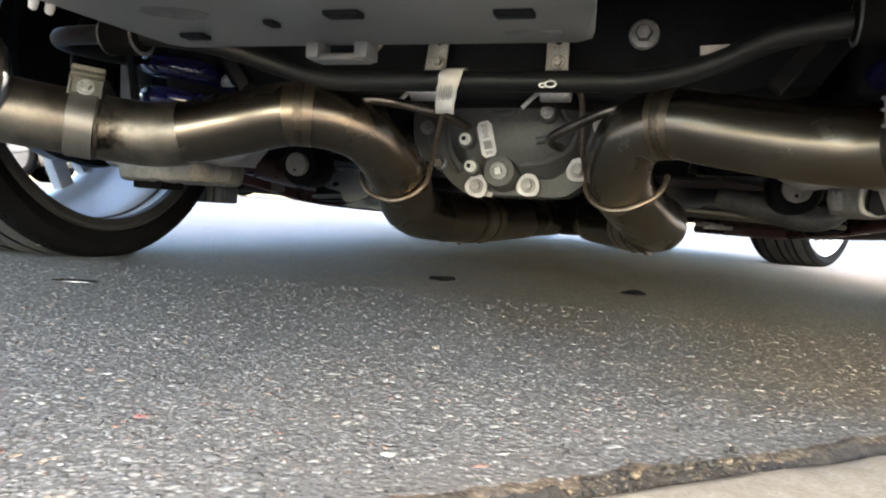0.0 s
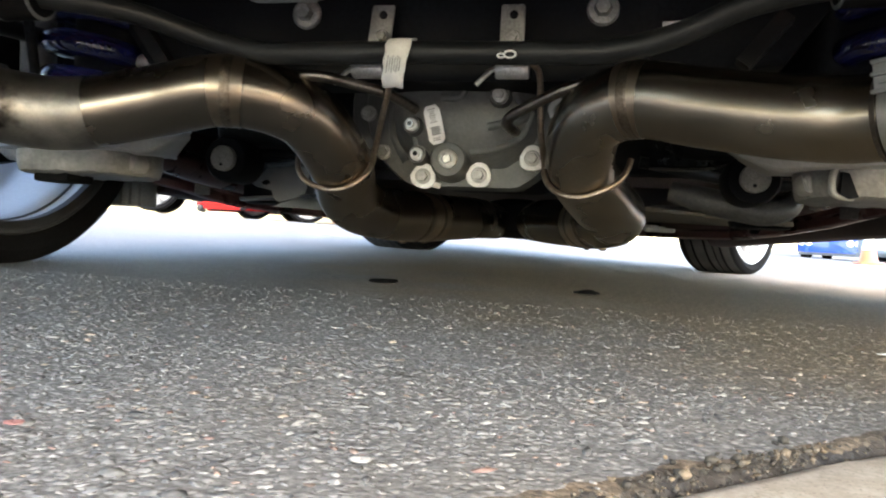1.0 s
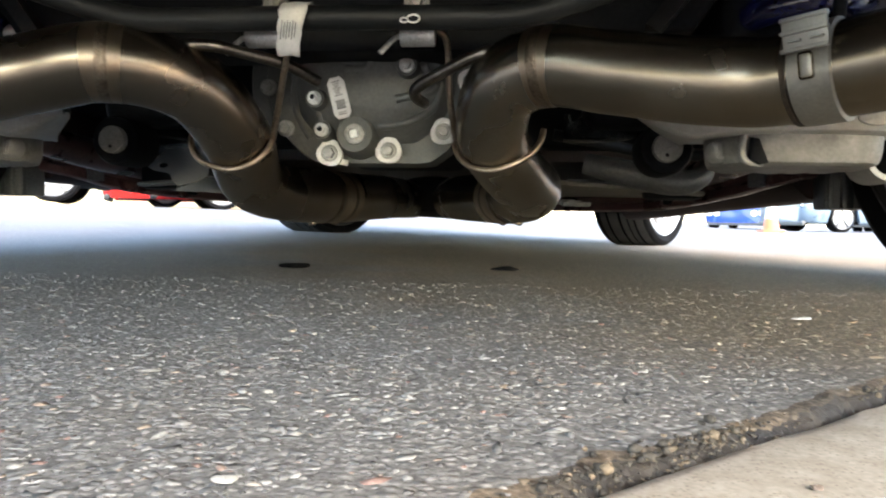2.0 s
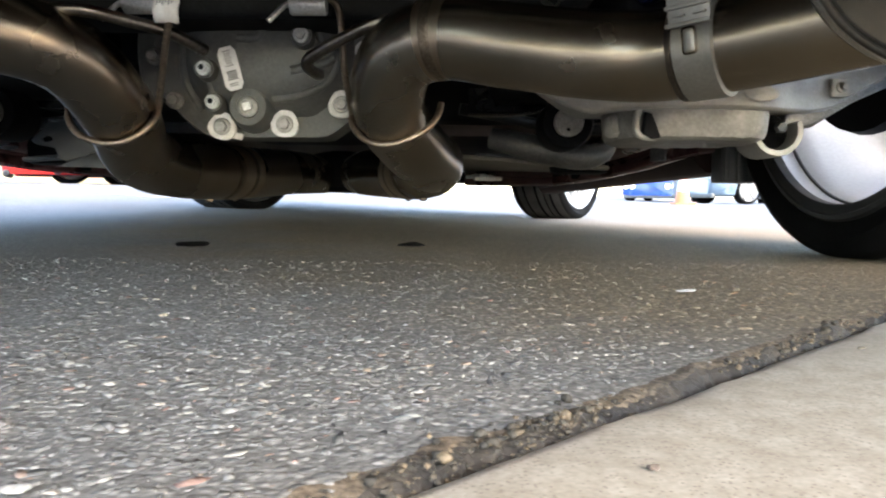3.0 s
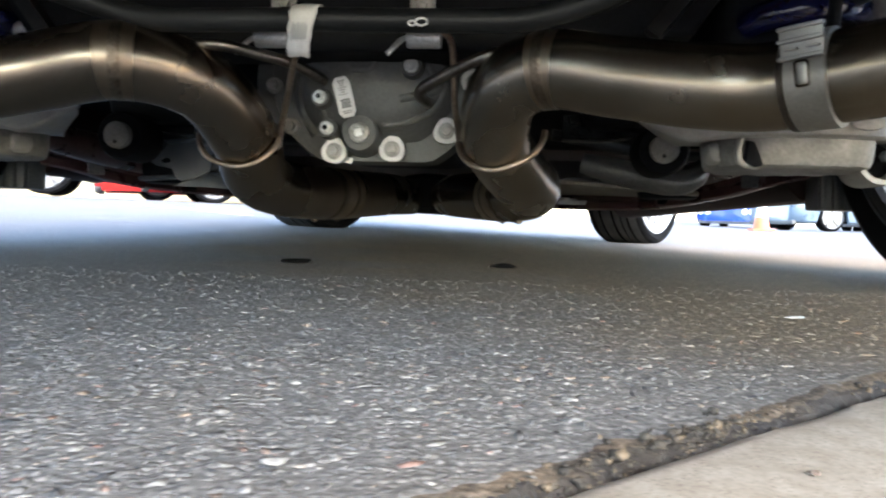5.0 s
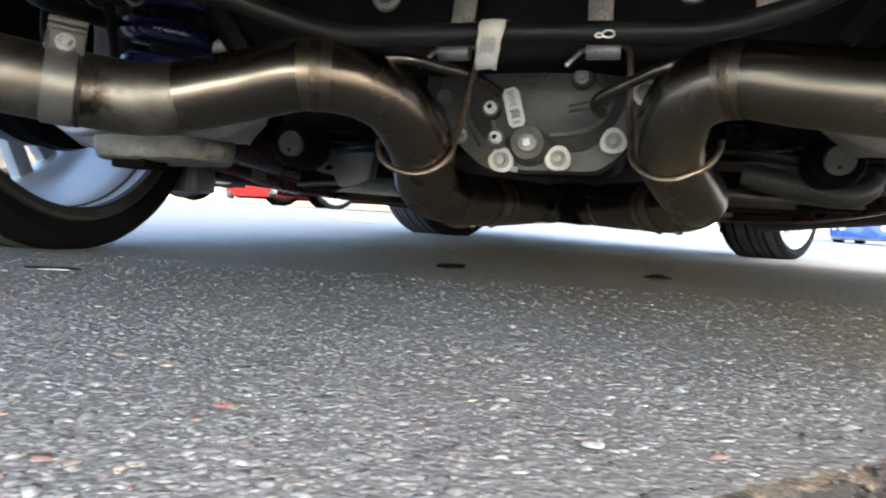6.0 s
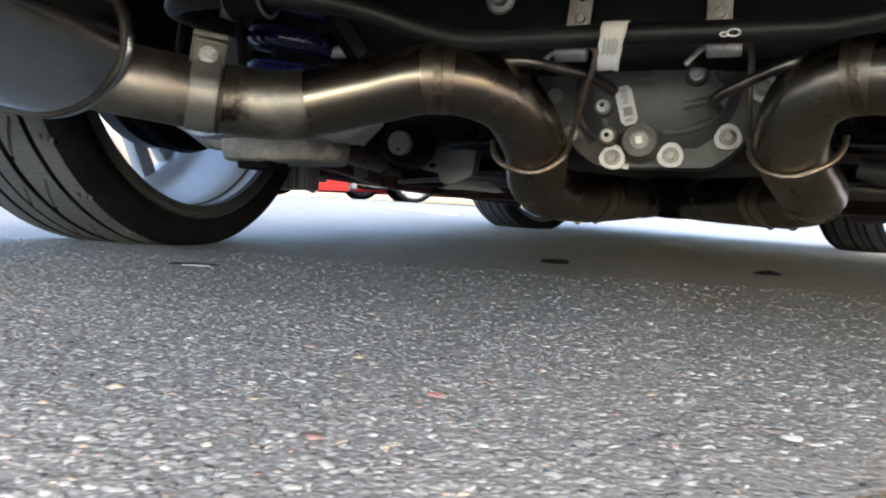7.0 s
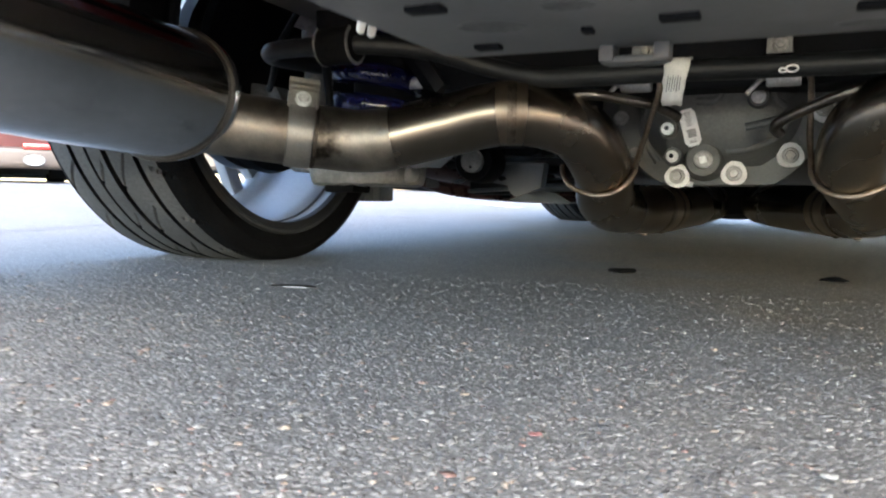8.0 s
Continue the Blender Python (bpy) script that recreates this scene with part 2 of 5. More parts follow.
BRONZE = mat("bronze_heat_tint", (0.20, 0.155, 0.112), (0.37, 0.30, 0.23), 0.34, 1.0, 11, 500, 0.03, 0.4, 0.05, sway=0.09)
SCORCHED = stain(stain(mat("scorched_steel", (0.13, 0.113, 0.094), (0.28, 0.252, 0.213), 0.45, 1.0, 28, 400, 0.05, 0.35, 0.08, sway=0.12), (-0.392, 0.728, 0.180), 0.022, (0.02, 0.016, 0.013)), (-0.403, 0.722, 0.166), 0.016, (0.025, 0.02, 0.016))
SOOT = mat("soot_stain", (0.02, 0.017, 0.014), (0.07, 0.055, 0.042), 0.5, 0.7, 60, 300, 0.2)
DULL_PRESSED = mat("dull_pressed_steel", (0.05, 0.052, 0.054), (0.09, 0.092, 0.093), 0.4, 0.15, 18, 250, 0.15)
BRACKET = mat("bracket_steel", (0.17, 0.172, 0.168), (0.27, 0.272, 0.265), 0.5, 0.6, 50, 400, 0.15)
DULL_ZINC = mat("dull_zinc", (0.22, 0.22, 0.215), (0.30, 0.30, 0.29), 0.6, 0.3, 60, 400, 0.15)
BROWNPLATE = mat("stained_plate", (0.15, 0.135, 0.11), (0.24, 0.22, 0.185), 0.6, 0.2, 12, 250, 0.1)
PRESSED = mat("pressed_steel_grey", (0.07, 0.074, 0.08), (0.13, 0.136, 0.143), 0.42, 0.2, 18, 250, 0.15, shine=0.4)
DARK = mat("dark_flake", (0.003, 0.003, 0.003), (0.009, 0.008, 0.008), 0.85, 0, 60, 300, 0.2, shine=0.05)
# darker than TREAD: the shade under the car is in its colour
FRONT_TREAD = mat("shaded_tread_rubber", (0.018, 0.0182, 0.0184), (0.035, 0.0352, 0.035), 0.85, 0, 12, 250, 0.3, shine=0.2)
SEAM = mat("dull_brown_seam", (0.022, 0.019, 0.016), (0.05, 0.043, 0.036), 0.6, 0.5, 30, 300, 0.2)
# bronze band, lightened so that the weld's highlight is in its colour
BAND = mat("highlit_bronze_band", (0.34, 0.27, 0.19), (0.52, 0.43, 0.33), 0.42, 1.0, 30, 400, 0.08, 0.4, 0.08)
PRIMER = mat("rust_red_primer", (0.030, 0.022, 0.019), (0.052, 0.036, 0.029), 0.5, 0, 8, 200, 0.1)
GLOSS_BLACK = mat("glossy_black_paint", (0.008, 0.009, 0.011), (0.016, 0.0175, 0.02), 0.22, 0, 14, 200, 0.1)
GLASS = glass_mat()
LINE = mat("road_line_paint", (0.62, 0.61, 0.58), (0.78, 0.77, 0.74), 0.8, 0, 8, 200, 0.3)


# ---- builders ----
def part(name, bm, material, parent=None, label="", smooth=True):
    bmesh.ops.recalc_face_normals(bm, faces=bm.faces[:])
    me = bpy.data.meshes.new(name)
    bm.to_mesh(me)
    bm.free()
    me.materials.append(material)
    if smooth:
        me.shade_smooth()
        me.set_sharp_from_angle(angle=radians(38))
    ob = new(name, me)
    if parent:
        ob.parent = parent
    if label:
        tagged(ob, label)
    return ob


def grid_faces(bm, rings, loop=True, wrap=False):
    """Quads between rings of vertices."""
    n = len(rings)
    for i in range(n if wrap else n - 1):
        a, b = rings[i], rings[(i + 1) % n]
        k = len(a)
        for j in range(k if loop else k - 1):
            bm.faces.new((a[j], a[(j + 1) % k], b[(j + 1) % k], b[j]))


def spline(points, steps=10):
    """Points along a smooth curve through the given ones."""
    p = [Vector(q) for q in points]
    p = [p[0] * 2 - p[1]] + p + [p[-1] * 2 - p[-2]]
    out = []
    for i in range(1, len(p) - 2):
        a, b, c, d = p[i - 1:i + 3]
        for k in range(steps):
            t = k / steps
            out.append(0.5 * (2 * b + (c - a) * t + (2 * a - 5 * b + 4 * c - d) * t * t + (3 * b - a - 3 * c + d) * t ** 3))
    return out + [p[-2]]


def sweep(bm, pts, radius, seg=20, caps=True, squash=None):
    """A tube along pts; radius is one number or one for each point."""
    n = len(pts)
    rad = radius if isinstance(radius, (list, tuple)) else [radius] * n
    tang = [(pts[min(i + 1, n - 1)] - pts[max(i - 1, 0)]).normalized() for i in range(n)]
    side = tang[0].orthogonal().normalized()
    rings = []
    for i in range(n):
        side = (side - tang[i] * side.dot(tang[i])).normalized()
        up = tang[i].cross(side)
        rings.append([bm.verts.new(pts[i] + (side * math.cos(2 * math.pi * k / seg) + up * math.sin(2 * math.pi * k / seg)) * rad[i]) for k in range(seg)])
    grid_faces(bm, rings)
    if caps:
        bm.faces.new(rings[0])
        bm.faces.new(rings[-1][::-1])
    return bm


def tube(points, radius, seg=20, steps=10, caps=True):
    return sweep(bmesh.new(), spline(points, steps), radius, seg, caps)


def lathe(bm, profile, m, seg=32, closed=False):
    """Turns (r, h) pairs about the z axis of m."""
    rings = [[bm.verts.new(m @ Vector((r * math.cos(2 * math.pi * k / seg), r * math.sin(2 * math.pi * k / seg), h))) for k in range(seg)] for r, h in profile]
    grid_faces(bm, rings, True, closed)
    if not closed:
        for ring in (rings[0], rings[-1]):
            if (ring[0].co - ring[seg // 2].co).length > 1e-5:
                bm.faces.new(ring)
    return bm


def rbox(bm, size, m, bevel=0.003, segs=2):
    """A box with rounded edges."""
    made = bmesh.ops.create_cube(bm, size=1, matrix=m @ Matrix.Diagonal((*size, 1)))
    edges = list({e for v in made["verts"] for e in v.link_edges})
    if bevel:
        bmesh.ops.bevel(bm, geom=edges, offset=bevel, segments=segs, affect="EDGES", profile=0.6)
    return bm


def slab(bm, outline, y0, y1, bevel=0.0, axis="y"):
    """A plate of the given outline, (x, z) pairs drawn along y, or (x, y) pairs along z."""
    def at(p, h):
        return (p[0], h, p[1]) if axis == "y" else (p[0], p[1], h)
    a = [bm.verts.new(at(p, y0)) for p in outline]
    b = [bm.verts.new(at(p, y1)) for p in outline]
    fs = [bm.faces.new(a), bm.faces.new(b[::-1])]
    n = len(a)
    for i in range(n):
        fs.append(bm.faces.new((a[i], b[i], b[(i + 1) % n], a[(i + 1) % n])))
    if bevel:
        edges = list({e for f in fs[:2] for e in f.edges})
        bmesh.ops.bevel(bm, geom=edges, offset=bevel, segments=2, affect="EDGES", profile=0.6)
    return bm


def facing_back(x, y, z, tilt=0):
    """A pose whose z axis points to the rear of the car, tilted down by some degrees."""
    return pose(x, y, z, 90 + tilt)


def hex_bolt(x, y, z, r, parent, material=BOLT_DARK, name="bolt", ring=0.0, tilt=0, label="", recess=False):
    """A flanged bolt head facing the rear, with a dab of marker paint round it if ring is given."""
    m = facing_back(x, y, z, tilt)
    bm = bmesh.new()
    lathe(bm, [(r, -0.004), (r, 0.001), (r * 0.9, 0.002), (r * 0.72, 0.0022)], m, 28)
    lathe(bm, [(r * 0.68, 0.002), (r * 0.68, 0.0065), (r * 0.6, 0.0078)] + ([(r * 0.36, 0.0078), (r * 0.34, 0.003)] if recess else [(r * 0.3, 0.008)]), m, 6)
    ob = part(name, bm, material, parent, label)
    if ring:
        bm = bmesh.new()
        rnd = random.Random(int(x * 1000) + 7)
        seg = 40
        k = [1 + 0.05 * math.sin(3 * t + x * 90) + rnd.uniform(-0.02, 0.02) for t in [2 * math.pi * i / seg for i in range(seg)]]
        rings = []
        for rr, h in ((r * 1.0, -0.0005), (r * 1.02, 0.0018), (ring, 0.0012), (ring * 1.02, -0.003)):
            rings.append([bm.verts.new(m @ Vector((rr * (k[i] if rr > r * 1.1 else 1) * math.cos(2 * math.pi * i / seg), rr * (k[i] if rr > r * 1.1 else 1) * math.sin(2 * math.pi * i / seg), h))) for i in range(seg)])
        grid_faces(bm, rings)
        part("paint_ring", bm, PAINT_RING, ob, "white marker paint")
    return ob


# ---- ground ----
KX, KY, KD = 0.206, 0.339, Vector((0.724, 0.690, 0))      # a point of the gutter's edge and its direction
KN = Vector((-KD.y, KD.x, 0))                               # towards the asphalt


def lot(x, y):
    """Height of the car park, which rises gently beyond the car on one side."""
    t = (-0.8 * x + 0.35 * y - 2.2) / 0.5
    s = 0.5 * (t if t > 30 else math.log1p(math.exp(t)))
    u, v = max(0, min(1, (y - 1.5) / 2.0)), max(0, min(1, (x + 1.0) / 1.6))
    return 0.30 * math.tanh(0.050 * s / 0.30) - 0.03 * u * u * (3 - 2 * u) * v * v * (3 - 2 * v)


def off_kerb(x, y):
    return (Vector((x, y, 0)) - Vector((KX, KY, 0))).dot(KN)


def along(x, y):
    return (Vector((x, y, 0)) - Vector((KX, KY, 0))).dot(KD)


def rough_lot(x, y):
    """The asphalt's surface with its own roughness, worn down towards the gutter."""
    near = max(0, min(1, (1.15 - y) / 0.5)) * max(0, min(1, (1.1 - abs(x)) / 0.2))
    z = lot(x, y) - 0.001
    if near > 0 and y > -0.2:
        calm = max(0.25, min(1, (off_kerb(x, y) - 0.02) / 0.05))
        z += near * calm * (0.00045 * noise.noise((x * 230, y * 230, 1)) + 0.0008 * noise.noise((x * 75, y * 75, 4))) + near * 0.0012 * noise.noise((x * 9, y * 9, 7))
    return z


def ground():
    """One sheet, finer near the camera's way; it dips under the concrete."""
    bm = bmesh.new()
    xs = [-900, -300, -120, -60, -35] + [-25 + i for i in range(21)] + [-4 + 0.4 * i for i in range(8)] + [-0.8 + 0.003 * i for i in range(467)]
    xs += [0.6 + 0.01 * i for i in range(1, 45)] + [1.4 + 0.4 * i for i in range(9)] + [5 + i for i in range(21)] + [35, 60, 120, 300, 900]
    ys = [-900, -300, -100, -40, -15, -6, -3, -1.5, -1.0, -0.6, -0.3, -0.1, 0.02] + [0.1 + 0.003 * i for i in range(200)]
    ys += [0.7 + 0.01 * i for i in range(60)] + [1.3 + 0.1 * i for i in range(7)] + [2 + 0.5 * i for i in range(60)] + [40, 60, 120, 300, 900]
    rows = []
    for y in ys:
        row = []
        for x in xs:
            z = rough_lot(x, y)
            d, s = off_kerb(x, y), along(x, y)
            if -2.7 < d < 0.030 and -1.6 < s < 1.2:
                z -= 0.016 * min(1, (0.030 - d) / 0.014)
            row.append(bm.verts.new((x, y, z)))
        rows.append(row)
    grid_faces(bm, rows, False)
    ob = part("ground", bm, ASPHALT)
    tagged(ob, "grey weathered asphalt of a car park with pale chippings", "asphalt", kind="structure")
    return ob


ground()


def gutter():
    """The concrete apron with a slightly chipped edge, and the broken lip of the asphalt beside it."""
    bm = bmesh.new()
    n = 1100
    # the apron's far, unseen part is widened to throw warm light back
    prof = [(0.0125, -0.02), (0.012, -0.0062), (0.0095, -0.0038), (0.0045, -0.0031), (-0.010, -0.003), (-0.06, -0.003), (-0.3, -0.003), (-1.2, -0.003), (-2.5, -0.003), (-2.5, -0.02)]
    rings = []
    for i in range(n):
        s = -2.5 + 4.2 * i / (n - 1) if i < n - 40 else 1.55 + 0.15 * (i - n + 40)
        lift = 0.006 * max(0, min(1, (s - 1.0) / 0.4)) + 0.006 * max(0, min(1, (-s - 1.0) / 0.4))
        wob = 0.0016 * noise.noise((s * 9, 0, 0)) + 0.0009 * noise.noise((s * 55, 3, 0)) - 0.0035 * max(0, noise.noise((s * 24, 8, 0)) - 0.35)
        rings.append([bm.verts.new(Vector((KX, KY, 0)) + KD * s + KN * (d + (wob if j < 4 else 0)) + Vector((0, 0, z + lift + (0.0006 * noise.noise((s * 25, j, 5)) if 1 < j < 6 else 0)))) for j, (d, z) in enumerate(prof)])
    grid_faces(bm, rings, False)
    tagged(part("gutter", bm, CONCRETE), "pale cream concrete gutter with a worn edge", "concrete", kind="structure")
    bm = bmesh.new()
    rings = []
    n = 1500
    for i in range(n):
        s = -0.9 + 2.2 * i / (n - 1)
        e = max(0.0125, 0.0138 + 0.005 * noise.noise((s * 13, 1, 0)) + 0.006 * noise.noise((s * 41, 2, 0)) + 0.004 * noise.noise((s * 120, 3, 0))) + 0.010 * max(0, noise.noise((s * 27, 11, 0)) - 0.25)
        lump = 0.005 * max(0, noise.noise((s * 17, 6, 0)) - 0.05) + 0.005 * max(0, noise.noise((s * 60, 9, 0))) - 0.004 * max(0, noise.noise((s * 33, 15, 0)))
        ring = []
        for j, (u, z, k) in enumerate(((0.032, -0.0030, 0), (0.026, -0.0006, 0.0), (0.020, -0.0002, 0.05), (0.015, -0.0004, 0.15), (0.011, -0.0009, 0.4), (0.008, -0.0015, 0.7), (0.0055, -0.0021, 1.0), (0.003, -0.0028, 1), (0.001, -0.0038, 0.9),
                                       (0, -0.0050, 0.6), (-0.001, -0.0065, 0.3), (-0.002, -0.0085, 0.0), (-0.004, -0.011, 0), (-0.010, -0.013, 0))):
            u *= 0.72
            p = Vector((KX, KY, 0)) + KD * s + KN * (e + u)
            q = Vector((s * 260, u * 260, z * 260))
            w = (0, 0, 0.05, 0.1, 0.2, 0.5, 0.9)[j] if j < 7 else 1.0
            p += KN * (w * 0.0022 * noise.noise(q)) + Vector((0, 0, z + lump * k + w * (0.0014 * noise.noise(q * 0.6 + Vector((9, 0, 0))) + 0.0012 * noise.noise(q * 1.7)) + rough_lot(p.x, p.y) + 0.0006))
            ring.append(bm.verts.new(p))
        rings.append(ring)
    grid_faces(bm, rings, False)
    edge = part("asphalt_edge", bm, LIP_DIRT, smooth=False)
    edge.data.materials.append(ASPHALT)
    edge.data.materials.append(JOINT_AND_SHADE)
    # the lip's lower faces are painted dark for the shade in the gap
    edge.data.polygons.foreach_set("material_index", np.array([1 if i % 13 < 3 else 0 if i % 13 < 6 else 2 for i in range(len(edge.data.polygons))], dtype=np.int32))
    tagged(edge, "broken crumbling grey-brown asphalt edge beside the concrete gutter", "asphalt", kind="structure")


gutter()


def scatter(name, spots, material, label, category, rough=0.28):
    """Many small faceted pieces, (x, y, z, rx, ry, rz, turn) each, as one object."""
    base = bmesh.new()
    bmesh.ops.create_icosphere(base, subdivisions=1, radius=1)
    v0 = np.array([v.co[:] for v in base.verts])
    f0 = np.array([[v.index for v in f.verts] for f in base.faces])
    base.free()
    sp = np.array(spots)
    n, k = len(sp), len(v0)
    rs = np.random.RandomState(5)
    v = v0[None] * (1 + rs.uniform(-rough, rough, (n, k, 1))) * sp[:, None, 3:6]
    c, s = np.cos(sp[:, 6])[:, None], np.sin(sp[:, 6])[:, None]
    v = np.stack((v[..., 0] * c - v[..., 1] * s, v[..., 0] * s + v[..., 1] * c, v[..., 2]), -1) + sp[:, None, :3]
    f = (f0[None] + (np.arange(n) * k)[:, None, None]).reshape(-1, 3)
    me = bpy.data.meshes.new(name)
    me.vertices.add(n * k)
    me.vertices.foreach_set("co", v.reshape(-1))
    me.loops.add(len(f) * 3)
    me.loops.foreach_set("vertex_index", f.reshape(-1))
    me.polygons.add(len(f))
    me.polygons.foreach_set("loop_start", np.arange(len(f)) * 3)
    me.update(calc_edges=True)
    me.validate()
    me.materials.append(material)
    return tagged(new(name, me), label, category, kind="stuff")


def chippings():
    rnd = random.Random(11)
    spots = []
    for y0, y1, x0, x1, step in ((0.16, 0.55, -0.75, 0.62, 0.0031), (0.55, 1.0, -0.95, 0.72, 0.0048)):
        for i in range(int((x1 - x0) / step)):
            for j in range(int((y1 - y0) / step)):
                x, y = x0 + (i + rnd.uniform(-0.3, 1.3)) * step, y0 + (j + rnd.uniform(-0.3, 1.3)) * step
                d = off_kerb(x, y)
                if d < 0.02 or rnd.random() < 0.18 + max(0, 0.085 - d) * 12 + max(0, y - 0.6) * 1.5:
                    continue
                r = min(0.0031, 0.0007 + rnd.expovariate(1 / 0.00068))
                flat = rnd.uniform(0.24, 0.45)
                spots.append((x, y, rough_lot(x, y) - r * flat * rnd.uniform(0.05, 0.55), r * rnd.uniform(0.75, 1.6), r * rnd.uniform(0.6, 1.0), r * flat, rnd.uniform(0, math.pi)))
    scatter("chippings", spots, STONES, "pale and grey stone chippings set in asphalt", "stones", 0.55)


chippings()


def grit():
    """Brown crumbs along the asphalt's edge."""
    rnd = random.Random(23)
    spots = []
    for i in range(8000):
        s = rnd.uniform(-0.6, 1.2)
        dens = noise.noise((s * 9, 1, 4))
        if rnd.random() > 0.35 + dens:
            continue
        d = 0.011 + abs(rnd.gauss(0, 0.007))
        r = min(0.0021 if d > 0.015 else 0.0017, 0.0003 + rnd.expovariate(1 / 0.00045))
        p = Vector((KX, KY, 0)) + KD * s + KN * d
        z = -0.0105 + min(1, max(0, (d - 0.008) / 0.008)) * 0.0100
        spots.append((p.x, p.y, z + r * 0.2, r * rnd.uniform(0.8, 1.4), r, r * rnd.uniform(0.5, 0.9), rnd.uniform(0, math.pi)))
    scatter("grit", spots, GRIT, "brown crumbs of dirt and broken asphalt along the gutter", "grit", 0.55)


grit()


def flake(x, y, w, d, h, turn, material, label, category, lift=0.0005):
    """A curled scrap lying on the ground."""
    bm = bmesh.new()
    seg = 18
    rnd = random.Random(int(abs(x) * 1000))
    k = [rnd.uniform(0.85, 1.1) for _ in range(seg)]
    rings = []
    for r, z in ((0.02, h * 1.02), (0.5, h), (0.85, h * 0.9), (1.0, h * 0.5), (0.96, h * 0.1), (0.3, 0.0)):
        rings.append([bm.verts.new(Vector((w / 2 * r * k[i] * math.cos(2 * math.pi * i / seg), d / 2 * r * k[i] * math.sin(2 * math.pi * i / seg), z * (1 + 0.35 * math.sin(2 * math.pi * i / seg * 2 + 1))))) for i in range(seg)])
    grid_faces(bm, rings)
    bm.faces.new(rings[0])
    bm.faces.new(rings[-1])
    ob = part("debris_flake", bm, material)
    ob.matrix_world = pose(x, y, lot(x, y) + lift, 0, 0, turn)
    return tagged(ob, label, category)


flake(-0.127, 1.18, 0.044, 0.045, 0.0045, 10, DARK, "dark curled flake lying on the asphalt", "debris")
flake(0.170, 1.216, 0.040, 0.040, 0.0045, 60, DARK, "dark curled flake lying on the asphalt", "debris")
flake(-0.448, 0.752, 0.062, 0.009, 0.0022, 14, DARK, "thin dark glossy scrap lying on the asphalt", "debris")
# the glint along the dark scrap's edge, laid as a separate pale strip
flake(-0.444, 0.7465, 0.034, 0.0022, 0.0009, 14, PAPER, "thin pale strip standing for the glint on a dark scrap", "debris")
flake(0.401, 0.731, 0.018, 0.006, 0.001, 20, PAPER, "small white paper scrap lying on the asphalt", "debris")
flake(-0.014, 0.340, 0.007, 0.005, 0.001, 20, mat("red_stone", (0.15, 0.06, 0.055), (0.21, 0.10, 0.09), 0.8), "small red stone chip set in the asphalt", "stone")
flake(0.112, 0.343, 0.007, 0.006, 0.001, 0, mat("pale_stone", (0.23, 0.222, 0.207), (0.29, 0.281, 0.265), 0.9), "small white stone chip set in the asphalt", "stone")
flake(0.271, 0.369, 0.0035, 0.004, 0.0008, 0, mat("rust_speck", (0.115, 0.085, 0.065), (0.16, 0.12, 0.095), 0.9), "small rust-brown speck lying on the concrete", "debris", -0.0028)
flake(0.423, 0.535, 0.007, 0.003, 0.0008, 30, mat("brown_speck", (0.10, 0.085, 0.065), (0.14, 0.12, 0.09), 0.9), "small dark brown speck lying on the concrete", "debris", -0.0028)


# ---- the car over the camera ----
car = tagged(new("car"), "ruby red lowered coupe seen from underneath with steel exhaust", "car")
AXLE_Y, FRONT_Y, AXLE_Z, TYRE_R, TYRE_X, TYRE_W = 1.09, 3.81, 0.3285, 0.333, 0.695, 0.252


